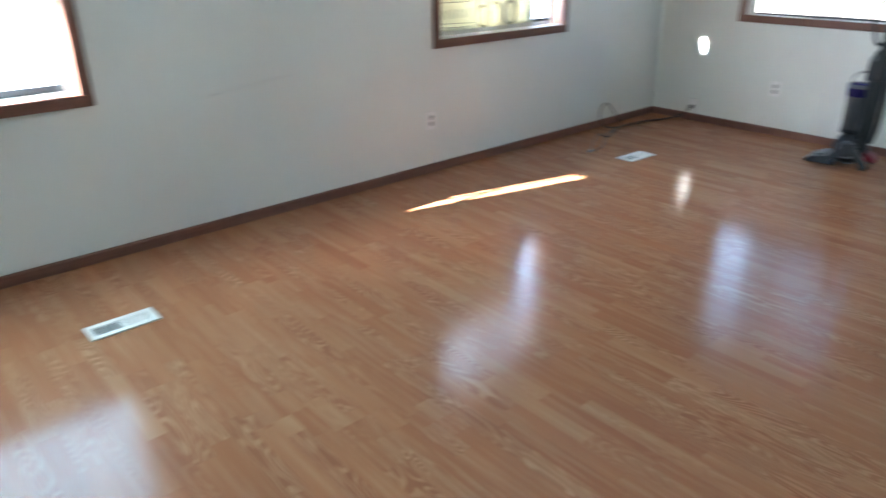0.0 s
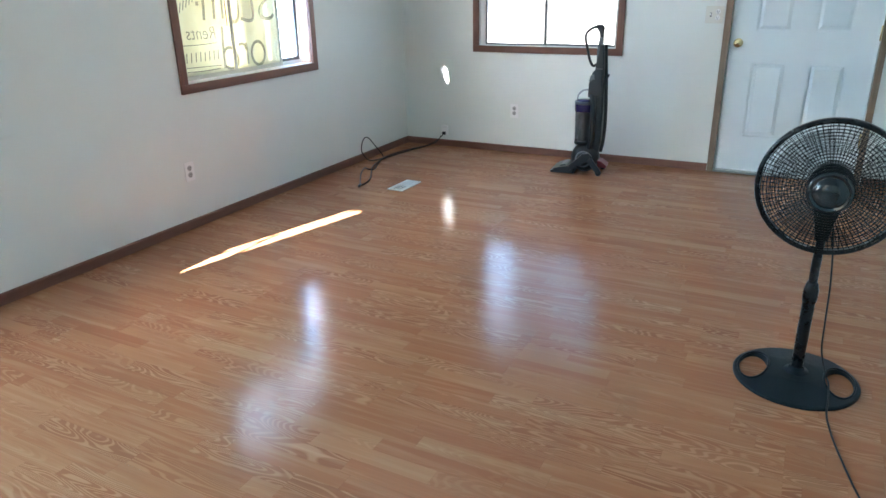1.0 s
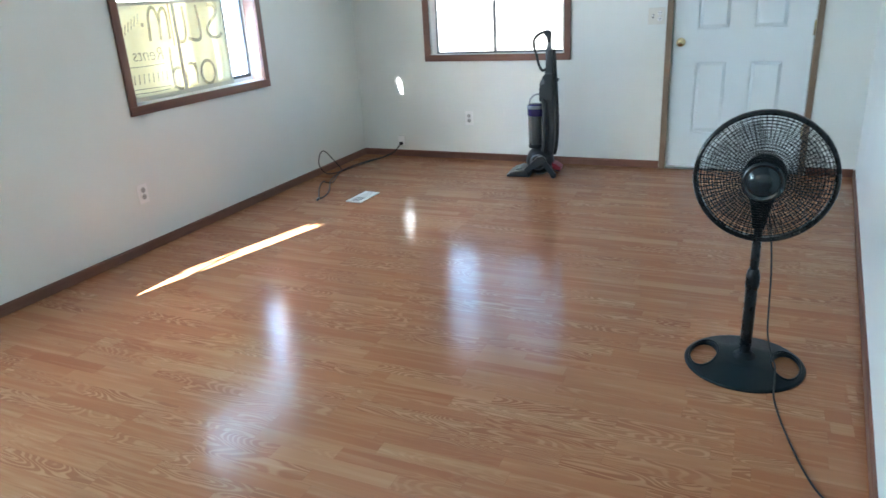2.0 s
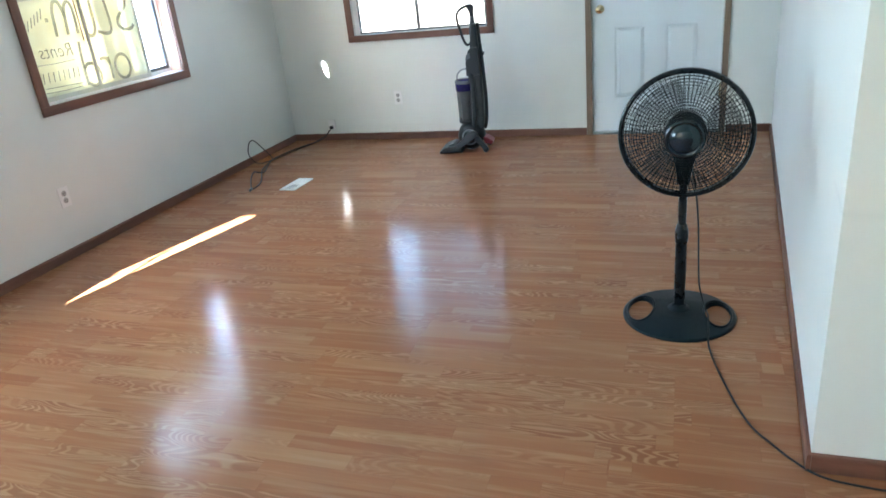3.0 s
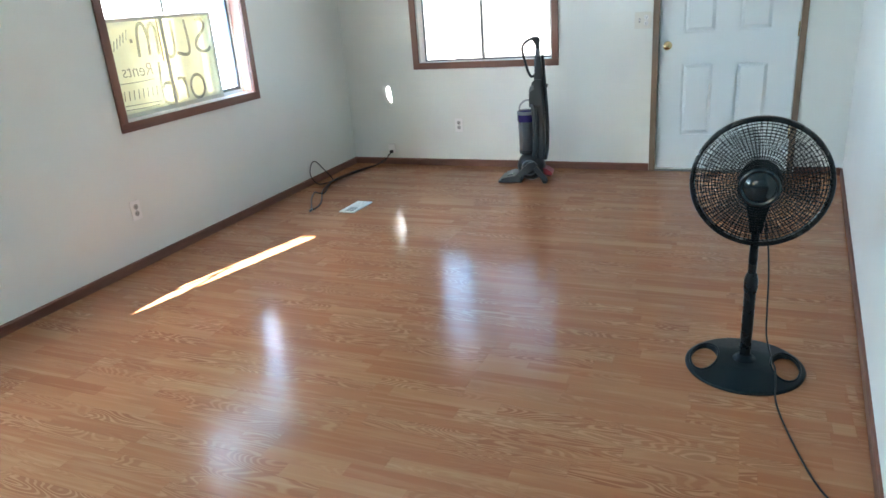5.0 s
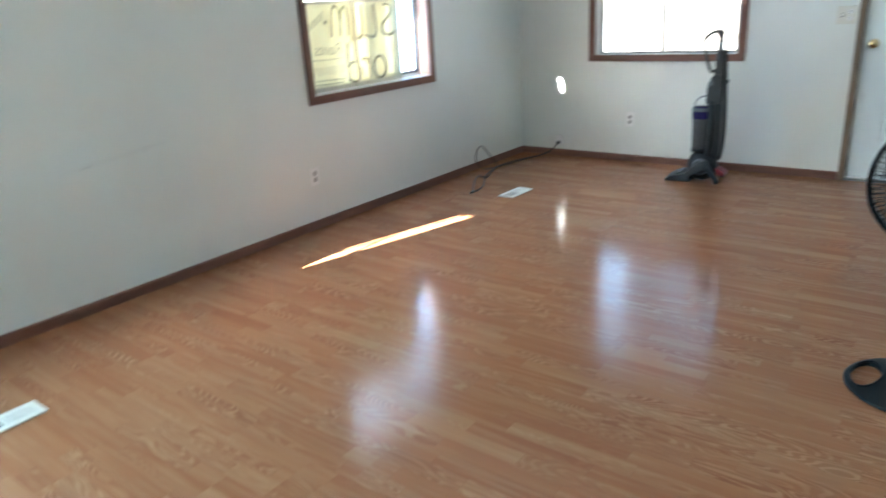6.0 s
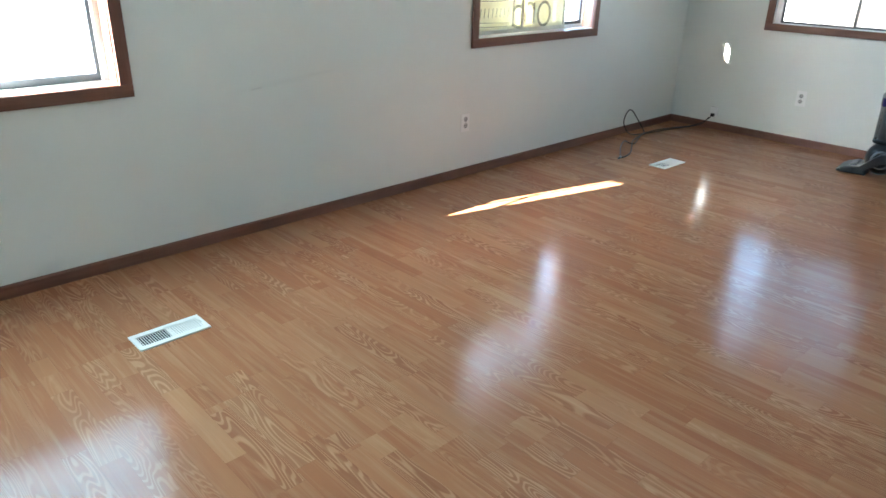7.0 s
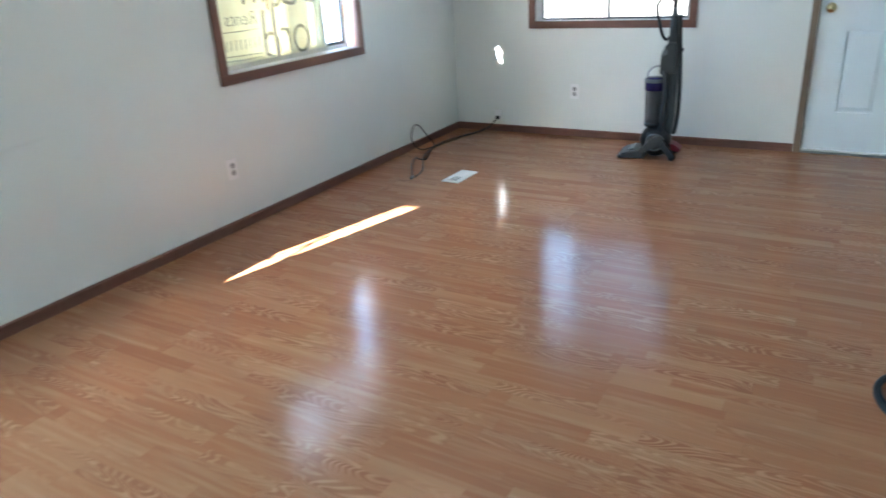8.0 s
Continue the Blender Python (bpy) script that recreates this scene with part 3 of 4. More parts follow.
# ---- wall plates ----
def outlet(name, place, facing, label):
    """A duplex outlet: plate, two sockets with slots. Built facing -y, then turned."""
    o = thing(name, place, label, "wall outlet")
    o.rotation_euler = (0, 0, facing)
    part("plate", boxes((-0.035, 0.035, -0.006, 0.0, -0.057, 0.057), bevel=0.003), PLATE_WHITE, o)
    for z in (-0.02, 0.02):
        bm = bmesh.new()
        lathe(bm, [(0, 0.0088), (0.0145, 0.0088), (0.0165, 0.0075), (0.0165, 0.005)], Matrix.Translation((0, 0, z)) @ Matrix.Rotation(radians(90), 4, "X"), 24)
        sock = part("socket", bm, SOCKET, o)
        part("slot", boxes((-0.0075, -0.0045, -0.0094, -0.0085, z - 0.002, z + 0.008), (0.0045, 0.0075, -0.0094, -0.0085, z - 0.002, z + 0.007), (-0.003, 0.003, -0.0094, -0.0085, z - 0.011, z - 0.006)), SLOT, sock)
    bm = bmesh.new()
    lathe(bm, [(0, 0.0078), (0.003, 0.0075), (0.0035, 0.005)], Matrix.Rotation(radians(90), 4, "X"), 12)
    part("screw", bm, ALU, o)
    return o


outlet("wall_outlet", (-2.557, -0.0005, 0.343), 0, "white duplex wall outlet above the baseboard")
outlet("wall_outlet", (-0.0005, -1.034, 0.348), radians(-90), "white glossy duplex wall outlet below the window")


def switch_plate():
    s = thing("switch_plate", (-0.0005, -2.513, 1.110), "ivory combined light switch and outlet plate", "light switch")
    s.rotation_euler = (0, 0, radians(-90))
    part("plate", boxes((-0.058, 0.058, -0.006, 0, -0.057, 0.057), bevel=0.003), PLATE, s)
    part("toggle_surround", boxes((-0.029, -0.018, -0.0072, -0.006, -0.013, 0.013)), SLOT, s)
    bm = bmesh.new()
    prism(bm, [(-0.0065, -0.006), (-0.018, 0.004), (-0.018, 0.010), (-0.0065, 0.009)], "x", -0.027, -0.020)
    part("toggle", bm, PLATE_WHITE, s)
    for z in (-0.02, 0.02):
        bm = bmesh.new()
        lathe(bm, [(0, 0.0088), (0.0145, 0.0088), (0.0165, 0.0075), (0.0165, 0.005)], Matrix.Translation((0.023, 0, z)) @ Matrix.Rotation(radians(90), 4, "X"), 24)
        sock = part("socket", bm, PLATE_WHITE, s)
        part("slot", boxes((0.0155, 0.0185, -0.0094, -0.0085, z - 0.002, z + 0.008), (0.0275, 0.0305, -0.0094, -0.0085, z - 0.002, z + 0.007), (0.020, 0.026, -0.0094, -0.0085, z - 0.011, z - 0.006)), SLOT, sock)


switch_plate()


# ---- floor registers ----
def floor_register(place, turn, label):
    """A steel register: a framed plate with two banks of cross slots and louvres over a near-black sheet for the duct's
    shade. Long side along x.
    """
    r = thing("floor_register", place, label, "floor vent", "floor registers")
    r.rotation_euler = (0, 0, turn)
    L, W = 0.131, 0.060
    a, b = 0.112, 0.036
    bm = bmesh.new()
    for q in ((-L, L, -W, -b), (-L, L, b, W), (-L, -a, -b, b), (a, L, -b, b), (-0.006, 0.006, -b, b)):
        box(bm, q[0], q[1], q[2], q[3], 0.0, 0.006, bevel=0.0015)
    part("frame", bm, REGISTER, r)
    # solid sheet, its black standing for the shade down the duct
    part("duct", boxes((-a, a, -b, b, -0.008, 0.0004)), DUCT, r, "near-black sheet for the shade in the duct")
    for side in (-1, 1):
        x0 = 0.006 if side > 0 else -a
        n = 12
        step = (a - 0.006) / n
        for i in range(n):
            x = x0 + step * (i + 0.5)
            bm = bmesh.new()
            w = 0.0011 if side < 0 else 0.0033
            prism(bm, [(x - w, 0.0040), (x + w, 0.0040), (x + w, 0.0052), (x - w, 0.0052)], "y", -b, b)
            part("louvre", bm, REGISTER, r)
    part("lever", boxes((a + 0.004, a + 0.009, -0.010, 0.010, 0.0065, 0.010), bevel=0.001), REGISTER, r)
    return r


floor_register((-4.763, -0.685, 0.0), radians(0), "cream enamel floor register with a half-open louvre bank")
floor_register((-1.275, -0.706, 0.0), radians(-2), "cream enamel floor register near the room's corner")


# ---- pedestal fan ----
def ellipse(cx, cy, rx, ry, n, turn=0.0):
    out = []
    for k in range(n):
        a = 2 * math.pi * k / n
        x, y = rx * math.cos(a), ry * math.sin(a)
        out.append((cx + x * math.cos(turn) - y * math.sin(turn), cy + x * math.sin(turn) + y * math.cos(turn)))
    return out


def pedestal_fan(place, turn):
    """Built with its axis along -x (the blowing side), upright z."""
    fan = thing("pedestal_fan", place, "black plastic pedestal fan with a round wire guard", "fan")
    fan.rotation_euler = (0, 0, turn)
    # oval base plate with two grip holes, domed towards the pole
    n, R = 72, 0.208
    HX, HY, HC = 0.100, 0.048, 0.140
    holes = [ellipse(0.0, s * HC, HX, HY, 36) for s in (1, -1)]

    def height(x, y):
        r = min(1.0, math.hypot(x, y) / R)
        return 0.010 + 0.026 * (1 - r**2.2)

    bm = bmesh.new()

    def loop(points, lift, flat=None):
        return [bm.verts.new((x, y, flat if flat is not None else height(x, y) + lift)) for x, y in points]

    rim_top = loop(ellipse(0, 0, R - 0.006, R - 0.006, n), 0.0)
    edges = [bm.edges.new((rim_top[i], rim_top[(i + 1) % n])) for i in range(n)]
    hole_tops = []
    for h in holes:
        hv = loop(h, 0.0)
        hole_tops.append(hv)
        edges += [bm.edges.new((hv[i], hv[(i + 1) % 36])) for i in range(36)]
    # a ring of crown vertices inside, so that the dome follows
    crown = loop(ellipse(0, 0, 0.080, 0.080, 36), 0.0)
    edges += [bm.edges.new((crown[i], crown[(i + 1) % 36])) for i in range(36)]
    bmesh.ops.triangle_fill(bm, edges=edges, use_beauty=True)
    # drop the faces that closed the holes
    for f in list(bm.faces):
        c = f.calc_center_median()
        if any(((c.x / HX) ** 2 + ((c.y - s * HC) / HY) ** 2) < 0.94 for s in (1, -1)):
            bm.faces.remove(f)
    for f in list(bm.faces):
        c = f.calc_center_median()
        if math.hypot(c.x, c.y) < 0.078:
            bm.faces.remove(f)
    peak = bm.verts.new((0, 0, height(0, 0)))
    for i in range(36):
        bm.faces.new((crown[i], crown[(i + 1) % 36], peak)).smooth = True
    rim_mid = loop(ellipse(0, 0, R, R, n), 0.0, 0.007)
    rim_low = loop(ellipse(0, 0, R - 0.001, R - 0.001, n), 0.0, 0.0)
    for a, b in ((rim_top, rim_mid), (rim_mid, rim_low)):
        for i in range(n):
            bm.faces.new((a[i], b[i], b[(i + 1) % n], a[(i + 1) % n])).smooth = True
    for hv, h in zip(hole_tops, holes):
        low = loop(h, 0.0, 0.0)
        for i in range(36):
            bm.faces.new((hv[i], hv[(i + 1) % 36], low[(i + 1) % 36], low[i])).smooth = True
    bmesh.ops.recalc_face_normals(bm, faces=bm.faces[:])
    base = part("base", bm, BLACK_MATT, fan, "oval black base with two grip holes")
    for s in (1, -1):
        bm = bmesh.new()
        pts = [(x, y, height(x, y) + 0.001) for x, y in ellipse(0.0, s * HC, HX + 0.002, HY + 0.002, 36)]
        tube(bm, pts, 0.004, 6, closed=True)
        part("grip_rim", bm, BLACK_MATT, base)
    bm = bmesh.new()
    lathe(bm, [(0.044, 0.028), (0.040, 0.037), (0.027, 0.041), (0.0255, 0.050), (0.020, 0.052)], sides=28)
    part("pole_socket", bm, BLACK_MATT, fan)
    bm = bmesh.new()
    lathe(bm, [(0.020, 0.04), (0.020, 0.325)], sides=24)
    part("lower_pole", bm, BLACK, fan, "glossy black tube")
    bm = bmesh.new()
    lathe(bm, [(0.020, 0.305), (0.022, 0.309), (0.024, 0.325), (0.0235, 0.355), (0.019, 0.374), (0.0165, 0.380), (0.014, 0.381)], sides=24)
    collar = part("height_collar", bm, BLACK, fan, "ribbed clamping collar")
    bm = bmesh.new()
    lathe(bm, [(0, 0), (0.010, 0.001), (0.011, 0.012), (0.009, 0.020), (0, 0.021)], Matrix.Translation((0.018, 0.012, 0.342)) @ Matrix.Rotation(radians(90), 4, "Y"), 14)
    part("clamp_knob", bm, BLACK, collar)
    bm = bmesh.new()
    lathe(bm, [(0.0145, 0.37), (0.0145, 0.60)], sides=20)
    part("upper_pole", bm, BLACK, fan, "thin black tube")
    H = 0.718
    # neck and control housing behind the guard
    bm = bmesh.new()
    prism(bm, [(-0.020, 0.535), (0.020, 0.535), (0.030, 0.60), (0.046, 0.66), (0.050, 0.70), (-0.050, 0.70), (-0.046, 0.66), (-0.030, 0.60)], "x", -0.012, 0.050, bevel=0.008)
    part("neck", bm, BLACK_MATT, fan, "tapered black neck")
    axis = Matrix.Translation((0, 0, H)) @ Matrix.Rotation(radians(-90), 4, "Y")
    bm = bmesh.new()
    lathe(bm, [(0, -0.150), (0.030, -0.148), (0.052, -0.135), (0.062, -0.105), (0.066, -0.040), (0.070, -0.022), (0.060, -0.018), (0, -0.017)], axis, 32)
    part("motor_housing", bm, BLACK_MATT, fan)
    # blades on a hub
    bm = bmesh.new()
    lathe(bm, [(0, 0.050), (0.022, 0.049), (0.034, 0.044), (0.038, 0.020), (0.038, -0.004)], axis, 28)
    hub = part("blade_hub", bm, BLACK, fan)
    for k in range(3):
        bm = bmesh.new()
        grid = []
        for i in range(9):
            r = 0.034 + (0.186 - 0.034) * i / 8
            spread = 0.30 + 0.62 * math.sin(min(1, i / 6.5) * math.pi / 2)
            row = []
            for j in range(9):
                a = 2 * math.pi * k / 3 + 0.5 + spread * (j / 8 - 0.5) * 1.5 + 0.35 * i / 8
                row.append(axis @ Vector((r * math.cos(a), r * math.sin(a), 0.014 + 0.034 * (j / 8 - 0.5))))
            grid.append(row)
        sheet(bm, grid, 0.0022)
        part("blade", bm, BLADE, hub, "smoky translucent blade")
    # outer rim of the two guard halves
    RG = 0.226
    bm = bmesh.new()
    lathe(bm, [(RG - 0.016, 0.030), (RG - 0.013, 0.034), (RG - 0.003, 0.032), (RG, 0.022), (RG, 0.004), (RG - 0.004, -0.004), (RG - 0.014, -0.006), (RG - 0.016, -0.002), (RG - 0.012, 0.012), (RG - 0.016, 0.030)], axis, 96)
    part("guard_rim", bm, BLACK, fan, "thick glossy black guard rim")
    bm = bmesh.new()
    box(bm, -0.03, 0.006, -0.012, 0.012, H - RG - 0.010, H - RG + 0.004, bevel=0.002)
    part("rim_clip", bm, BLACK, fan)

    def bowl(r, front):
        q = min(1.0, r / RG)
        return (0.030 + 0.052 * (1 - q**2.4)) if front else (-0.002 - 0.062 * (1 - q**2.4))

    for front in (True, False):
        bm = bmesh.new()
        inner = 0.060 if front else 0.068
        rings = 16 if front else 12
        for i in range(rings):
            r = inner + (RG - 0.016 - inner) * (i + 0.6) / rings
            z = bowl(r, front)
            tube(bm, [axis @ Vector((r * math.cos(a), r * math.sin(a), z)) for a in (2 * math.pi * k / 72 for k in range(72))], 0.0014, 4, closed=True)
        bars = 84 if front else 60
        for k in range(bars):
            a0 = 2 * math.pi * k / bars
            pts = []
            for i in range(7):
                r = inner + (RG - 0.012 - inner) * i / 6
                a = a0 + (0.05 if front else -0.05) * (i / 6) ** 1.4
                pts.append(axis @ Vector((r * math.cos(a), r * math.sin(a), bowl(r, front))))
            tube(bm, pts, 0.0015, 4, cap=False)
        part("front_guard" if front else "rear_guard", bm, BLACK_WIRE, fan, "fine black wire guard")["kind"] = "stuff"
    # round badge in the middle of the front guard
    z = bowl(0.06, True)
    bm = bmesh.new()
    lathe(bm, [(0.066, z - 0.008), (0.068, z + 0.001), (0.064, z + 0.006), (0.056, z + 0.007), (0.052, z + 0.003), (0.049, z + 0.004), (0.044, z + 0.010), (0.026, z + 0.016), (0, z + 0.018)], axis, 48)
    part("guard_cap", bm, CAP, fan, "glossy black domed centre cap")
    return fan


FAN = (-2.890, -3.280, 0.0)
pedestal_fan(FAN, radians(-2))

bm = bmesh.new()
tube(bm, smooth_path([(-2.785, -3.299, 0.60), (-2.795, -3.322, 0.50), (-2.795, -3.339, 0.35), (-2.805, -3.346, 0.20), (-2.795, -3.354, 0.085), (-2.865, -3.374, 0.030), (-2.945, -3.383, 0.037), (-3.045, -3.383, 0.028), (-3.118, -3.382, 0.010), (-3.235, -3.40, 0.0045), (-3.37, -3.430, 0.0045), (-3.485, -3.46, 0.0045), (-3.57, -3.492, 0.0045), (-3.627, -3.531, 0.0045), (-3.69, -3.578, 0.0045), (-3.745, -3.64, 0.0045), (-3.765, -3.73, 0.0045), (-3.775, -3.87, 0.0045), (-3.79, -4.2, 0.0045), (-3.80, -4.8, 0.0045)], 8), 0.0030, 8)
tagged(part("power_cord", bm, CORD), "thin black power cord trailing from the fan across the floor", "cord")


# ---- upright vacuum cleaner ----
def vacuum_cleaner(place, turn):
    """Side view in y and z, the cleaner head towards +y; x is its width."""
    v = thing("vacuum_cleaner", place, "grey and purple upright vacuum cleaner standing against the wall", "vacuum cleaner")
    v.rotation_euler = (0, 0, turn)

    def side(name, outline, half, mat, label="", parent=None, at=0.0, bevel=0.008):
        bm = bmesh.new()
        prism(bm, outline, "x", at - half, at + half, bevel=bevel)
        return part(name, bm, mat, parent or v, label)

    # cleaner head on the floor
    head = side("cleaner_head", [(0.12, 0.006), (0.275, 0.004), (0.285, 0.016), (0.268, 0.036), (0.225, 0.048), (0.17, 0.058), (0.12, 0.052)], 0.118, VAC_GREY, "slate grey floor head")
    side("bumper", [(0.258, 0.006), (0.290, 0.006), (0.292, 0.020), (0.273, 0.026)], 0.121, VAC_DARK, "", head, bevel=0.004)
    side("brush_cover", [(0.18, 0.056), (0.235, 0.044), (0.225, 0.056), (0.19, 0.066)], 0.08, VAC_SILVER, "silver brush cover", head, bevel=0.003)
    # yoke arms from head to ball
    for x in (-0.112, 0.112):
        side("yoke", [(0.145, 0.030), (0.16, 0.062), (0.06, 0.155), (0.015, 0.165), (-0.01, 0.14), (0.02, 0.105)], 0.014, VAC_GREY, "slate grey yoke arm", at=x, bevel=0.005)
    # ball motor housing
    bm = bmesh.new()
    lathe(bm, [(0, -0.105), (0.045, -0.100), (0.080, -0.075), (0.100, -0.040), (0.105, 0.0), (0.100, 0.040), (0.080, 0.075), (0.045, 0.100), (0, 0.105)], Matrix.Translation((0, 0.055, 0.112)) @ Matrix.Rotation(radians(90), 4, "Y"), 32)
    ball = part("motor_ball", bm, VAC_DARK, v, "dark round motor housing")
    for x in (-0.094, 0.094):
        bm = bmesh.new()
        ring = [(x, 0.055 + 0.052 * math.cos(a), 0.112 + 0.052 * math.sin(a)) for a in (2 * math.pi * k / 28 for k in range(28))]
        tube(bm, ring, 0.008, 8, closed=True)
        part("ball_trim", bm, VAC_SILVER, ball, "silver ring")
    # stand legs with small wheels at the rear
    for x in (-0.105, 0.105):
        side("stand_leg", [(0.015, 0.150), (0.045, 0.120), (-0.045, 0.022), (-0.075, 0.018), (-0.075, 0.045)], 0.013, VAC_GREY, "", at=x, bevel=0.004)
        bm = bmesh.new()
        lathe(bm, [(0, -0.012), (0.018, -0.012), (0.022, -0.008), (0.022, 0.008), (0.018, 0.012), (0, 0.012)], Matrix.Translation((x, -0.062, 0.022)) @ Matrix.Rotation(radians(90), 4, "Y"), 20)
        part("wheel", bm, VAC_DARK, v, "small black wheel")
    side("pedal", [(-0.04, 0.10), (-0.05, 0.055), (-0.105, 0.045), (-0.112, 0.065), (-0.07, 0.095)], 0.055, VAC_RED, "red foot pedal", bevel=0.005)
    # spine behind the bin
    side("spine", [(0.020, 0.17), (0.024, 0.60), (0.014, 0.74), (-0.012, 0.90), (-0.040, 0.90), (-0.052, 0.74), (-0.058, 0.50), (-0.058, 0.24), (-0.048, 0.16)], 0.048, VAC_GREY, "slate grey upright spine", bevel=0.012)
    side("shoulder", [(0.052, 0.545), (0.052, 0.640), (0.028, 0.720), (0.004, 0.742), (-0.045, 0.742), (-0.055, 0.55)], 0.062, VAC_GREY, "slate grey shoulder", bevel=0.014)
    side("badge", [(0.051, 0.655), (0.040, 0.695), (0.014, 0.705), (0.010, 0.672)], 0.064, VAC_SILVER, "silver badge strip", bevel=0.003)
    # cyclone bin
    at = Matrix.Translation((0, 0.082, 0))
    bm = bmesh.new()
    lathe(bm, [(0, 0.218), (0.056, 0.218), (0.059, 0.228), (0.064, 0.440), (0.064, 0.452), (0, 0.452)], at, 32)
    dustbin = part("dust_bin", bm, BIN_CLEAR, v, "smoky clear dust bin")
    bm = bmesh.new()
    lathe(bm, [(0, 0.226), (0.040, 0.226), (0.034, 0.30), (0.038, 0.43), (0, 0.43)], at, 24)
    part("inner_cyclone", bm, VAC_SILVER, dustbin, "grey inner cyclone")
    bm = bmesh.new()
    lathe(bm, [(0, 0.205), (0.058, 0.205), (0.061, 0.212), (0.061, 0.228), (0.057, 0.232)], at, 32)
    part("bin_base", bm, VAC_DARK, dustbin)
    bm = bmesh.new()
    lathe(bm, [(0.0655, 0.440), (0.068, 0.444), (0.069, 0.496), (0.064, 0.512), (0.050, 0.522), (0, 0.526)], at, 32)
    cap = part("cyclone_cap", bm, VAC_PURPLE, v, "dark purple cyclone cap")
    bm = bmesh.new()
    lathe(bm, [(0.0693, 0.492), (0.0705, 0.496), (0.0705, 0.512), (0.066, 0.516)], at, 32)
    part("cap_band", bm, VAC_SILVER, cap, "silver band")
    bm = bmesh.new()
    tube(bm, smooth_path([(0, 0.135, 0.515), (0, 0.128, 0.555), (0, 0.095, 0.585), (0, 0.055, 0.59), (0, 0.035, 0.57)], 6), 0.0065, 8)
    part("carry_handle", bm, CLEAR, v, "clear plastic carry handle")
    # cyclone shroud and duct at the side of the bin
    bm = bmesh.new()
    tube(bm, smooth_path([(-0.055, 0.030, 0.16), (-0.062, 0.010, 0.26), (-0.062, 0.008, 0.44), (-0.058, 0.018, 0.54), (-0.03, 0.04, 0.57)], 8), 0.019, 12)
    part("air_duct", bm, VAC_GREY, v, "grey air duct")
    # hose looped at the back
    path = smooth_path([(-0.02, -0.055, 0.16), (-0.025, -0.072, 0.24), (-0.025, -0.078, 0.40), (-0.02, -0.070, 0.58), (-0.015, -0.062, 0.70), (0, -0.052, 0.80), (0, -0.046, 0.90)], 14)
    bm = bmesh.new()
    tube(bm, path, [0.0145 if k % 2 else 0.0118 for k in range(len(path))], 12)
    part("hose", bm, VAC_DARK, v, "ribbed dark hose")
    side("hose_clip", [(-0.045, 0.675), (-0.080, 0.680), (-0.084, 0.700), (-0.045, 0.705)], 0.022, VAC_DARK, bevel=0.004)
    # wand and handle
    # the wand's lighter steel-blue is a highlight put into its colour
    side("wand", [(0.010, 0.72), (0.012, 0.86), (0.000, 0.945), (-0.026, 0.945), (-0.034, 0.86), (-0.040, 0.72)], 0.026, VAC_WAND, "grey wand with its steel-blue highlight in the colour", bevel=0.009)
    side("grip", [(0.000, 0.935), (0.002, 0.975), (0.020, 1.000), (0.034, 1.018), (0.020, 1.030), (-0.018, 1.028), (-0.032, 1.010), (-0.026, 0.970), (-0.028, 0.935)], 0.017, VAC_DARK, "dark handle grip", bevel=0.006)
    # looped hand strap made by the cleaner's flex
    bm = bmesh.new()
    tube(bm, smooth_path([(0.005, -0.005, 1.012), (0.0, 0.045, 1.010), (0.0, 0.092, 0.975), (0.0, 0.098, 0.93), (0.0, 0.080, 0.86), (0.0, 0.060, 0.79), (0.0, 0.035, 0.755), (0.01, 0.008, 0.77)], 8), 0.0095, 8)
    part("flex_loop", bm, VAC_DARK, v, "dark flex looped from the handle")
    v.scale = (1, 1, 1.03)
    return v


vacuum_cleaner((-0.375, -1.815, 0.0), radians(6))


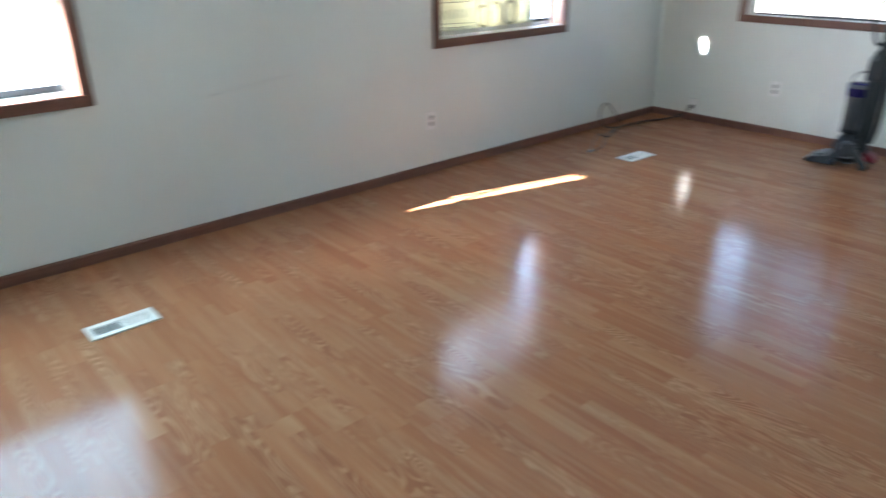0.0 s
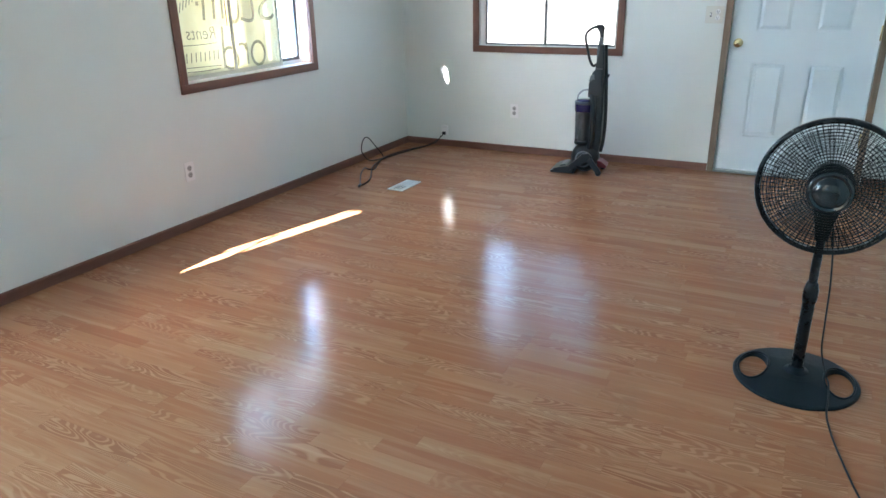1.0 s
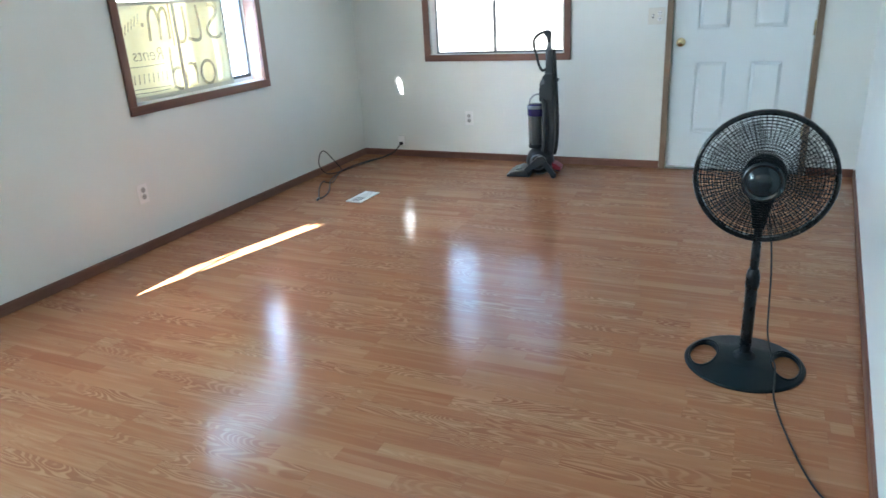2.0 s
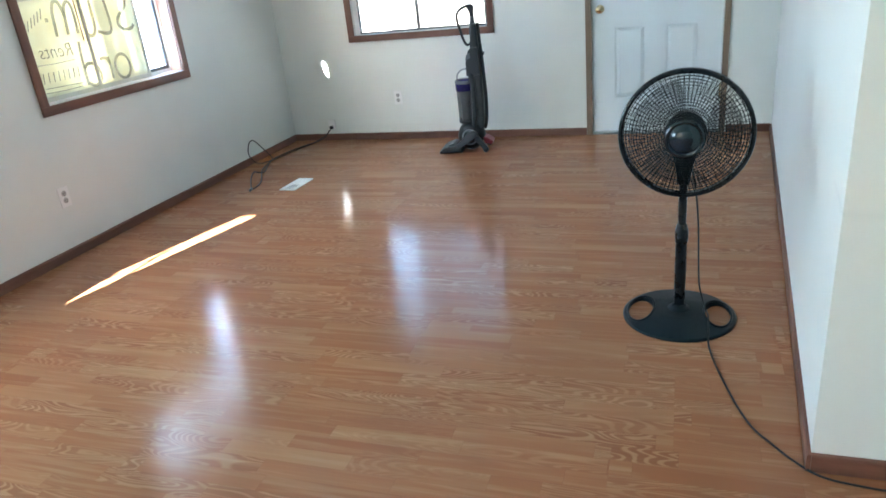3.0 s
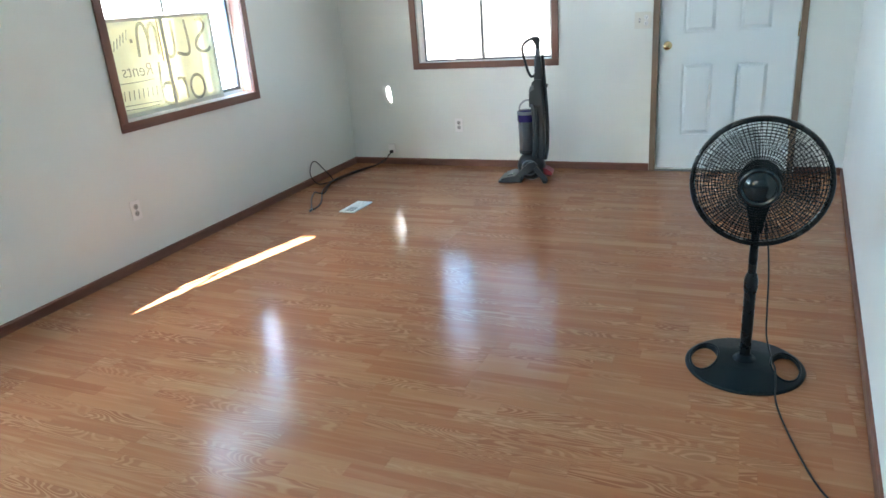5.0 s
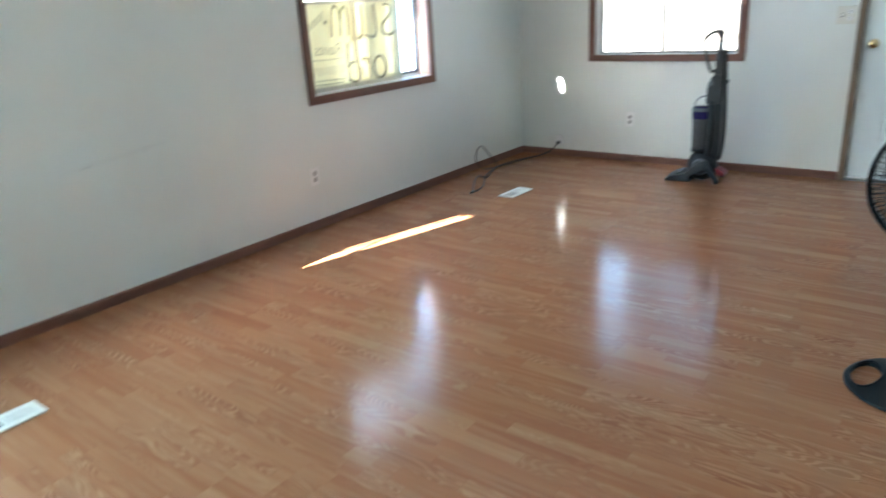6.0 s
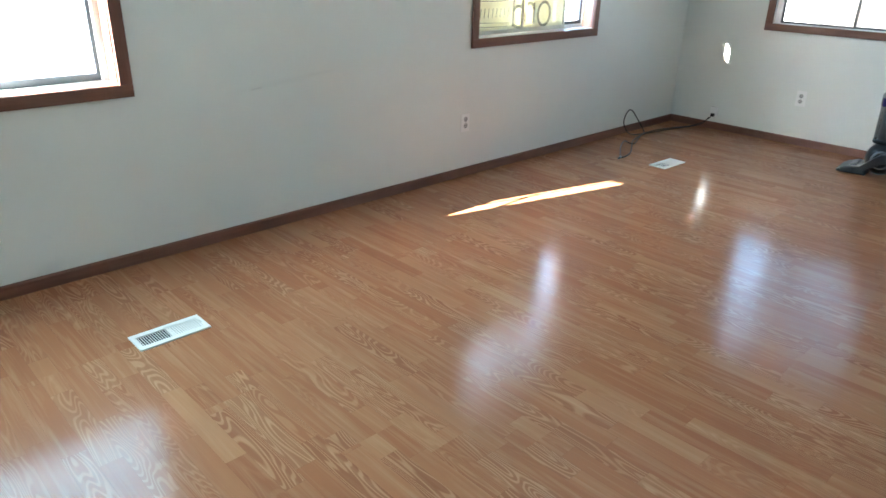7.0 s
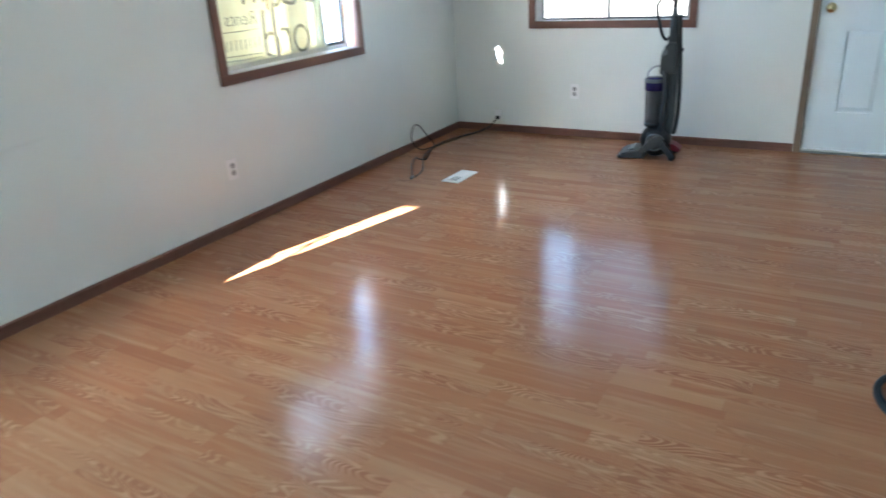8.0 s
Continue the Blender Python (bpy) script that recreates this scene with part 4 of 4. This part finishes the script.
# ---- cable and plug in the corner ----
def corner_cable():
    c = thing("extension_cable", (-0.6, -0.2, 0.0), "loose dark brown cable looped from a plug across the floor", "cable")

    def loc(*pts):
        return [Vector(p) - Vector((-0.6, -0.2, 0.0)) for p in pts]
    bm = bmesh.new()
    tube(bm, smooth_path(loc((-0.03, -0.375, 0.10), (-0.05, -0.33, 0.055), (-0.10, -0.24, 0.007), (-0.22, -0.19, 0.005), (-0.36, -0.15, 0.005), (-0.53, -0.125, 0.005), (-0.70, -0.125, 0.006), (-0.84, -0.115, 0.035), (-0.885, -0.09, 0.11), (-0.865, -0.085, 0.175), (-0.82, -0.085, 0.208), (-0.765, -0.085, 0.190), (-0.715, -0.09, 0.14), (-0.655, -0.10, 0.075), (-0.625, -0.115, 0.03), (-0.645, -0.135, 0.008), (-0.72, -0.155, 0.005), (-0.86, -0.21, 0.005), (-0.95, -0.25, 0.005), (-1.007, -0.262, 0.008), (-1.02, -0.225, 0.014), (-0.99, -0.185, 0.012), (-1.05, -0.20, 0.008), (-1.15, -0.25, 0.005), (-1.235, -0.303, 0.005), (-1.33, -0.365, 0.005), (-1.40, -0.415, 0.005)), 9), 0.0040, 7)
    part("cable", bm, CORD_BROWN, c)
    bm = bmesh.new()
    tube(bm, smooth_path(loc((-0.03, -0.36, 0.095), (-0.06, -0.32, 0.035), (-0.14, -0.24, 0.0055), (-0.28, -0.20, 0.005), (-0.45, -0.17, 0.005), (-0.637, -0.151, 0.009), (-0.74, -0.162, 0.010), (-0.829, -0.177, 0.005), (-0.97, -0.235, 0.011), (-1.10, -0.31, 0.005), (-1.222, -0.381, 0.005), (-1.32, -0.415, 0.005), (-1.395, -0.422, 0.005)), 9), 0.0040, 7)
    part("cable", bm, CORD_BROWN, c)
    bm = bmesh.new()
    tube(bm, loc((-1.395, -0.410, 0.008), (-1.440, -0.425, 0.008)), [0.008, 0.007], 10)
    part("plug_end", bm, VAC_SILVER, c, "metal-tipped plug")
    return c


corner_cable()


def corner_socket():
    s = thing("wall_socket", (-0.0005, -0.386, 0.132), "small white surface socket with a plug above the baseboard", "wall outlet")
    s.rotation_euler = (0, 0, radians(-90))
    part("plate", boxes((-0.030, 0.030, -0.022, 0.0, -0.030, 0.048), bevel=0.004), PLATE_WHITE, s)
    part("plug", boxes((-0.012, 0.016, -0.046, -0.0225, -0.028, -0.002), bevel=0.004), VAC_DARK, s, "dark plug")


corner_socket()


# ---- paper sign in the window ----
def ribbon(bm, points, width, depth=0.0008, steps=6):
    """A flat pen stroke in the plane of the sign along points (x, z)."""
    path = smooth_path([(x, 0, z) for x, z in points], steps) if len(points) > 2 else [Vector((x, 0, z)) for x, z in points]
    near, far = [], []
    for k, p in enumerate(path):
        d = (path[min(k + 1, len(path) - 1)] - path[max(k - 1, 0)]).normalized()
        side = Vector((-d.z, 0, d.x)) * width / 2
        near.append((bm.verts.new(p + side), bm.verts.new(p - side)))
        far.append((bm.verts.new(p + side + Vector((0, depth, 0))), bm.verts.new(p - side + Vector((0, depth, 0)))))
    for (a, b), (c, d), (e, f), (g, h) in zip(near, near[1:], far, far[1:]):
        for q in ((a, b, d, c), (f, e, g, h), (a, c, g, e), (d, b, f, h)):
            bm.faces.new(q)
    bm.faces.new((near[0][1], near[0][0], far[0][0], far[0][1]))
    bm.faces.new((near[-1][0], near[-1][1], far[-1][1], far[-1][0]))


def paper_sign():
    x0, x1, z0, z1, y = -2.462, -1.545, 0.842, 1.394, 0.077
    cx, cz = (x0 + x1) / 2, (z0 + z1) / 2
    s = thing("paper_sign", (cx, y, cz), "yellowed hand-lettered paper sign in the window, seen from behind", "sign")
    w, h = (x1 - x0) / 2, (z1 - z0) / 2

    def local(points):
        return [(x - cx, z - cz) for x, z in points]

    def plate(xa, xb, za, zb, ya=-0.010, yb=-0.005):
        return (xa - cx, xb - cx, ya, yb, za - cz, zb - cz)

    bm = bmesh.new()
    sheet(bm, [[(-w + 2 * w * i / 16, 0.003 * math.sin(i * 0.9) * math.sin(j * 1.1), -h + 2 * h * j / 10) for j in range(11)] for i in range(17)], 0.0008)
    part("paper", bm, PAPER, s)
    part("border", boxes(plate(x0, x1, z1 - 0.020, z1), plate(x0, x1, z0, z0 + 0.024), plate(x1 - 0.022, x1, z0 + 0.024, z1 - 0.020)), BORDER, s, "greyish beige border strip")
    # solid strips stand for the stile's silhouette in the backlit paper
    part("stile_strip", boxes(plate(-2.011, -1.982, z0 + 0.024, z1 - 0.020, -0.012, -0.009)), BORDER, s, "upright greyish strip for the stile's shade through the sheet")
    part("stile_strip", boxes(plate(-2.034, -2.027, 1.13, z1 - 0.020, -0.012, -0.009)), TRIM_Z, s, "narrow brown strip for the edge of the stile's shade")

    def pen(name, strokes, width, lift, material, label):
        bm = bmesh.new()
        for line in strokes:
            ribbon(bm, local(line), width)
        ob = part(name, bm, material, s, label)
        ob.location = (0, lift, 0)
        return ob

    big = (
        [(-1.592, 1.178), (-1.612, 1.160), (-1.655, 1.153), (-1.700, 1.165), (-1.722, 1.195), (-1.708, 1.232), (-1.668, 1.262), (-1.632, 1.292), (-1.622, 1.328), (-1.648, 1.354), (-1.690, 1.356)],
        [(-1.797, 1.360), (-1.792, 1.162), (-1.903, 1.166)],
        [(-1.915, 1.360), (-1.913, 1.240), (-1.925, 1.172), (-1.958, 1.148), (-1.988, 1.172), (-1.998, 1.260), (-1.998, 1.360)],
        [(-2.055, 1.172), (-2.052, 1.300), (-2.072, 1.352), (-2.104, 1.330), (-2.118, 1.270), (-2.128, 1.174)],
        [(-2.118, 1.270), (-2.138, 1.345), (-2.172, 1.356), (-2.196, 1.310), (-2.204, 1.240), (-2.210, 1.172)],
        [(-2.240, 1.266), (-2.260, 1.266)],
    )
    for line in big:
        pen("lettering", (line,), 0.021, -0.0075, INK, "broad tan hand lettering, mirrored from indoors")
    bowl = [(-1.775 + 0.062 * math.cos(2 * math.pi * k / 14), 0.945 + 0.073 * math.sin(2 * math.pi * k / 14)) for k in range(15)]
    for line in (bowl, [(-1.880, 0.886), (-1.878, 0.96), (-1.882, 1.018)], [(-1.880, 0.975), (-1.905, 1.012), (-1.948, 1.012)], [(-2.072, 1.130), (-2.082, 1.02), (-2.084, 0.882)], [(-2.080, 0.975), (-2.050, 1.000), (-2.000, 0.990), (-1.968, 0.945), (-1.974, 0.892), (-2.030, 0.872), (-2.080, 0.892)]):
        pen("lettering", (line,), 0.019, -0.0075, INK, "broad tan hand lettering, mirrored from indoors")

    def letters(text, x, z, size):
        """Mirrored small lettering, as the sign faces outdoors; x is the writing's start (its right end from indoors)."""
        cu = bpy.data.curves.new("lettering", "FONT")
        cu.body, cu.size, cu.extrude, cu.shear = text, size, 0.0003, 0.15
        cu.offset = -0.0012
        tmp = bpy.data.objects.new("lettering", cu)
        me = bpy.data.meshes.new_from_object(tmp)
        bpy.data.objects.remove(tmp)
        me.name = "lettering"
        me.transform(Matrix.Translation((x - cx, -0.0075, z - cz)) @ Matrix.Rotation(radians(2), 4, "Y") @ Matrix.Rotation(radians(90), 4, "X") @ Matrix.Diagonal((-1, 1, 1, 1)))
        me.materials.clear()
        me.materials.append(INK_GREEN)
        ob = new("lettering", me)
        ob.parent = s
        return tagged(ob, "thin green hand lettering, mirrored from indoors")

    letters("Rents", -2.125, 1.062, 0.105)
    pen("underline", ([(-2.136, 1.038), (-2.27, 1.036), (-2.415, 1.040)],), 0.004, -0.0075, INK_GREEN, "thin green underline")
    pen("underline", ([(-2.112, 0.903), (-2.25, 0.908), (-2.395, 0.913)], [(-2.130, 0.885), (-2.26, 0.884), (-2.395, 0.890)]), 0.004, -0.0075, INK_GREEN, "thin green underlines")
    # unread writing as plain bars
    pen("writing_bar", tuple([(-2.135 - 0.036 * k, 0.940), (-2.128 - 0.036 * k, 0.995)] for k in range(8)), 0.006, -0.0075, INK_GREEN, "thin green writing bars")
    pen("writing_bar", tuple([(-2.285 - 0.026 * k, 1.275 - 0.014 * k), (-2.270 - 0.026 * k, 1.330 - 0.014 * k)] for k in range(6)), 0.006, -0.0075, INK, "thin tan writing bars")
    return s


paper_sign()


# ---- laminate floor, board by board ----
def laminate_floor():
    floor = thing("floor", (0, 0, 0), "glossy orange-brown oak laminate floor laid in three-strip boards", "floor", kind="structure")
    rng = random.Random(4)
    W, L, gap = 0.1953, 1.29, 0.00004
    meshes = {}

    def board_mesh(length):
        key = round(length, 3)
        if key not in meshes:
            bm = bmesh.new()
            e = 0.00015
            lo = [bm.verts.new(p) for p in ((gap, gap, -0.008), (W - gap, gap, -0.008), (W - gap, key - gap, -0.008), (gap, key - gap, -0.008))]
            md = [bm.verts.new((v.co.x, v.co.y, -e)) for v in lo]
            up = [bm.verts.new((min(max(v.co.x, gap + e), W - gap - e), min(max(v.co.y, gap + e), key - gap - e), 0)) for v in lo]
            for a, b in ((lo, md), (md, up)):
                for i in range(4):
                    bm.faces.new((a[i], a[(i + 1) % 4], b[(i + 1) % 4], b[i]))
            bm.faces.new(up)
            bm.faces.new(lo[::-1])
            meshes[key] = mesh_of("board", bm, LAMINATE)
        return meshes[key]

    x = -W
    while x > WEST - W:
        # boards along y from the north wall southwards
        far = -3.98 if x > -3.5 else SOUTH
        y = -0.001
        first = rng.choice((0.35, 0.52, 0.69, 0.86, 1.03, 1.20))
        length = first
        while y > far + 0.02:
            length = round(min(length, y - far), 3)
            ob = new("board", board_mesh(length))
            ob.location = (x, y - length, 0.0)
            ob.parent = floor
            y -= length
            length = L
        x -= W
    return floor


laminate_floor()
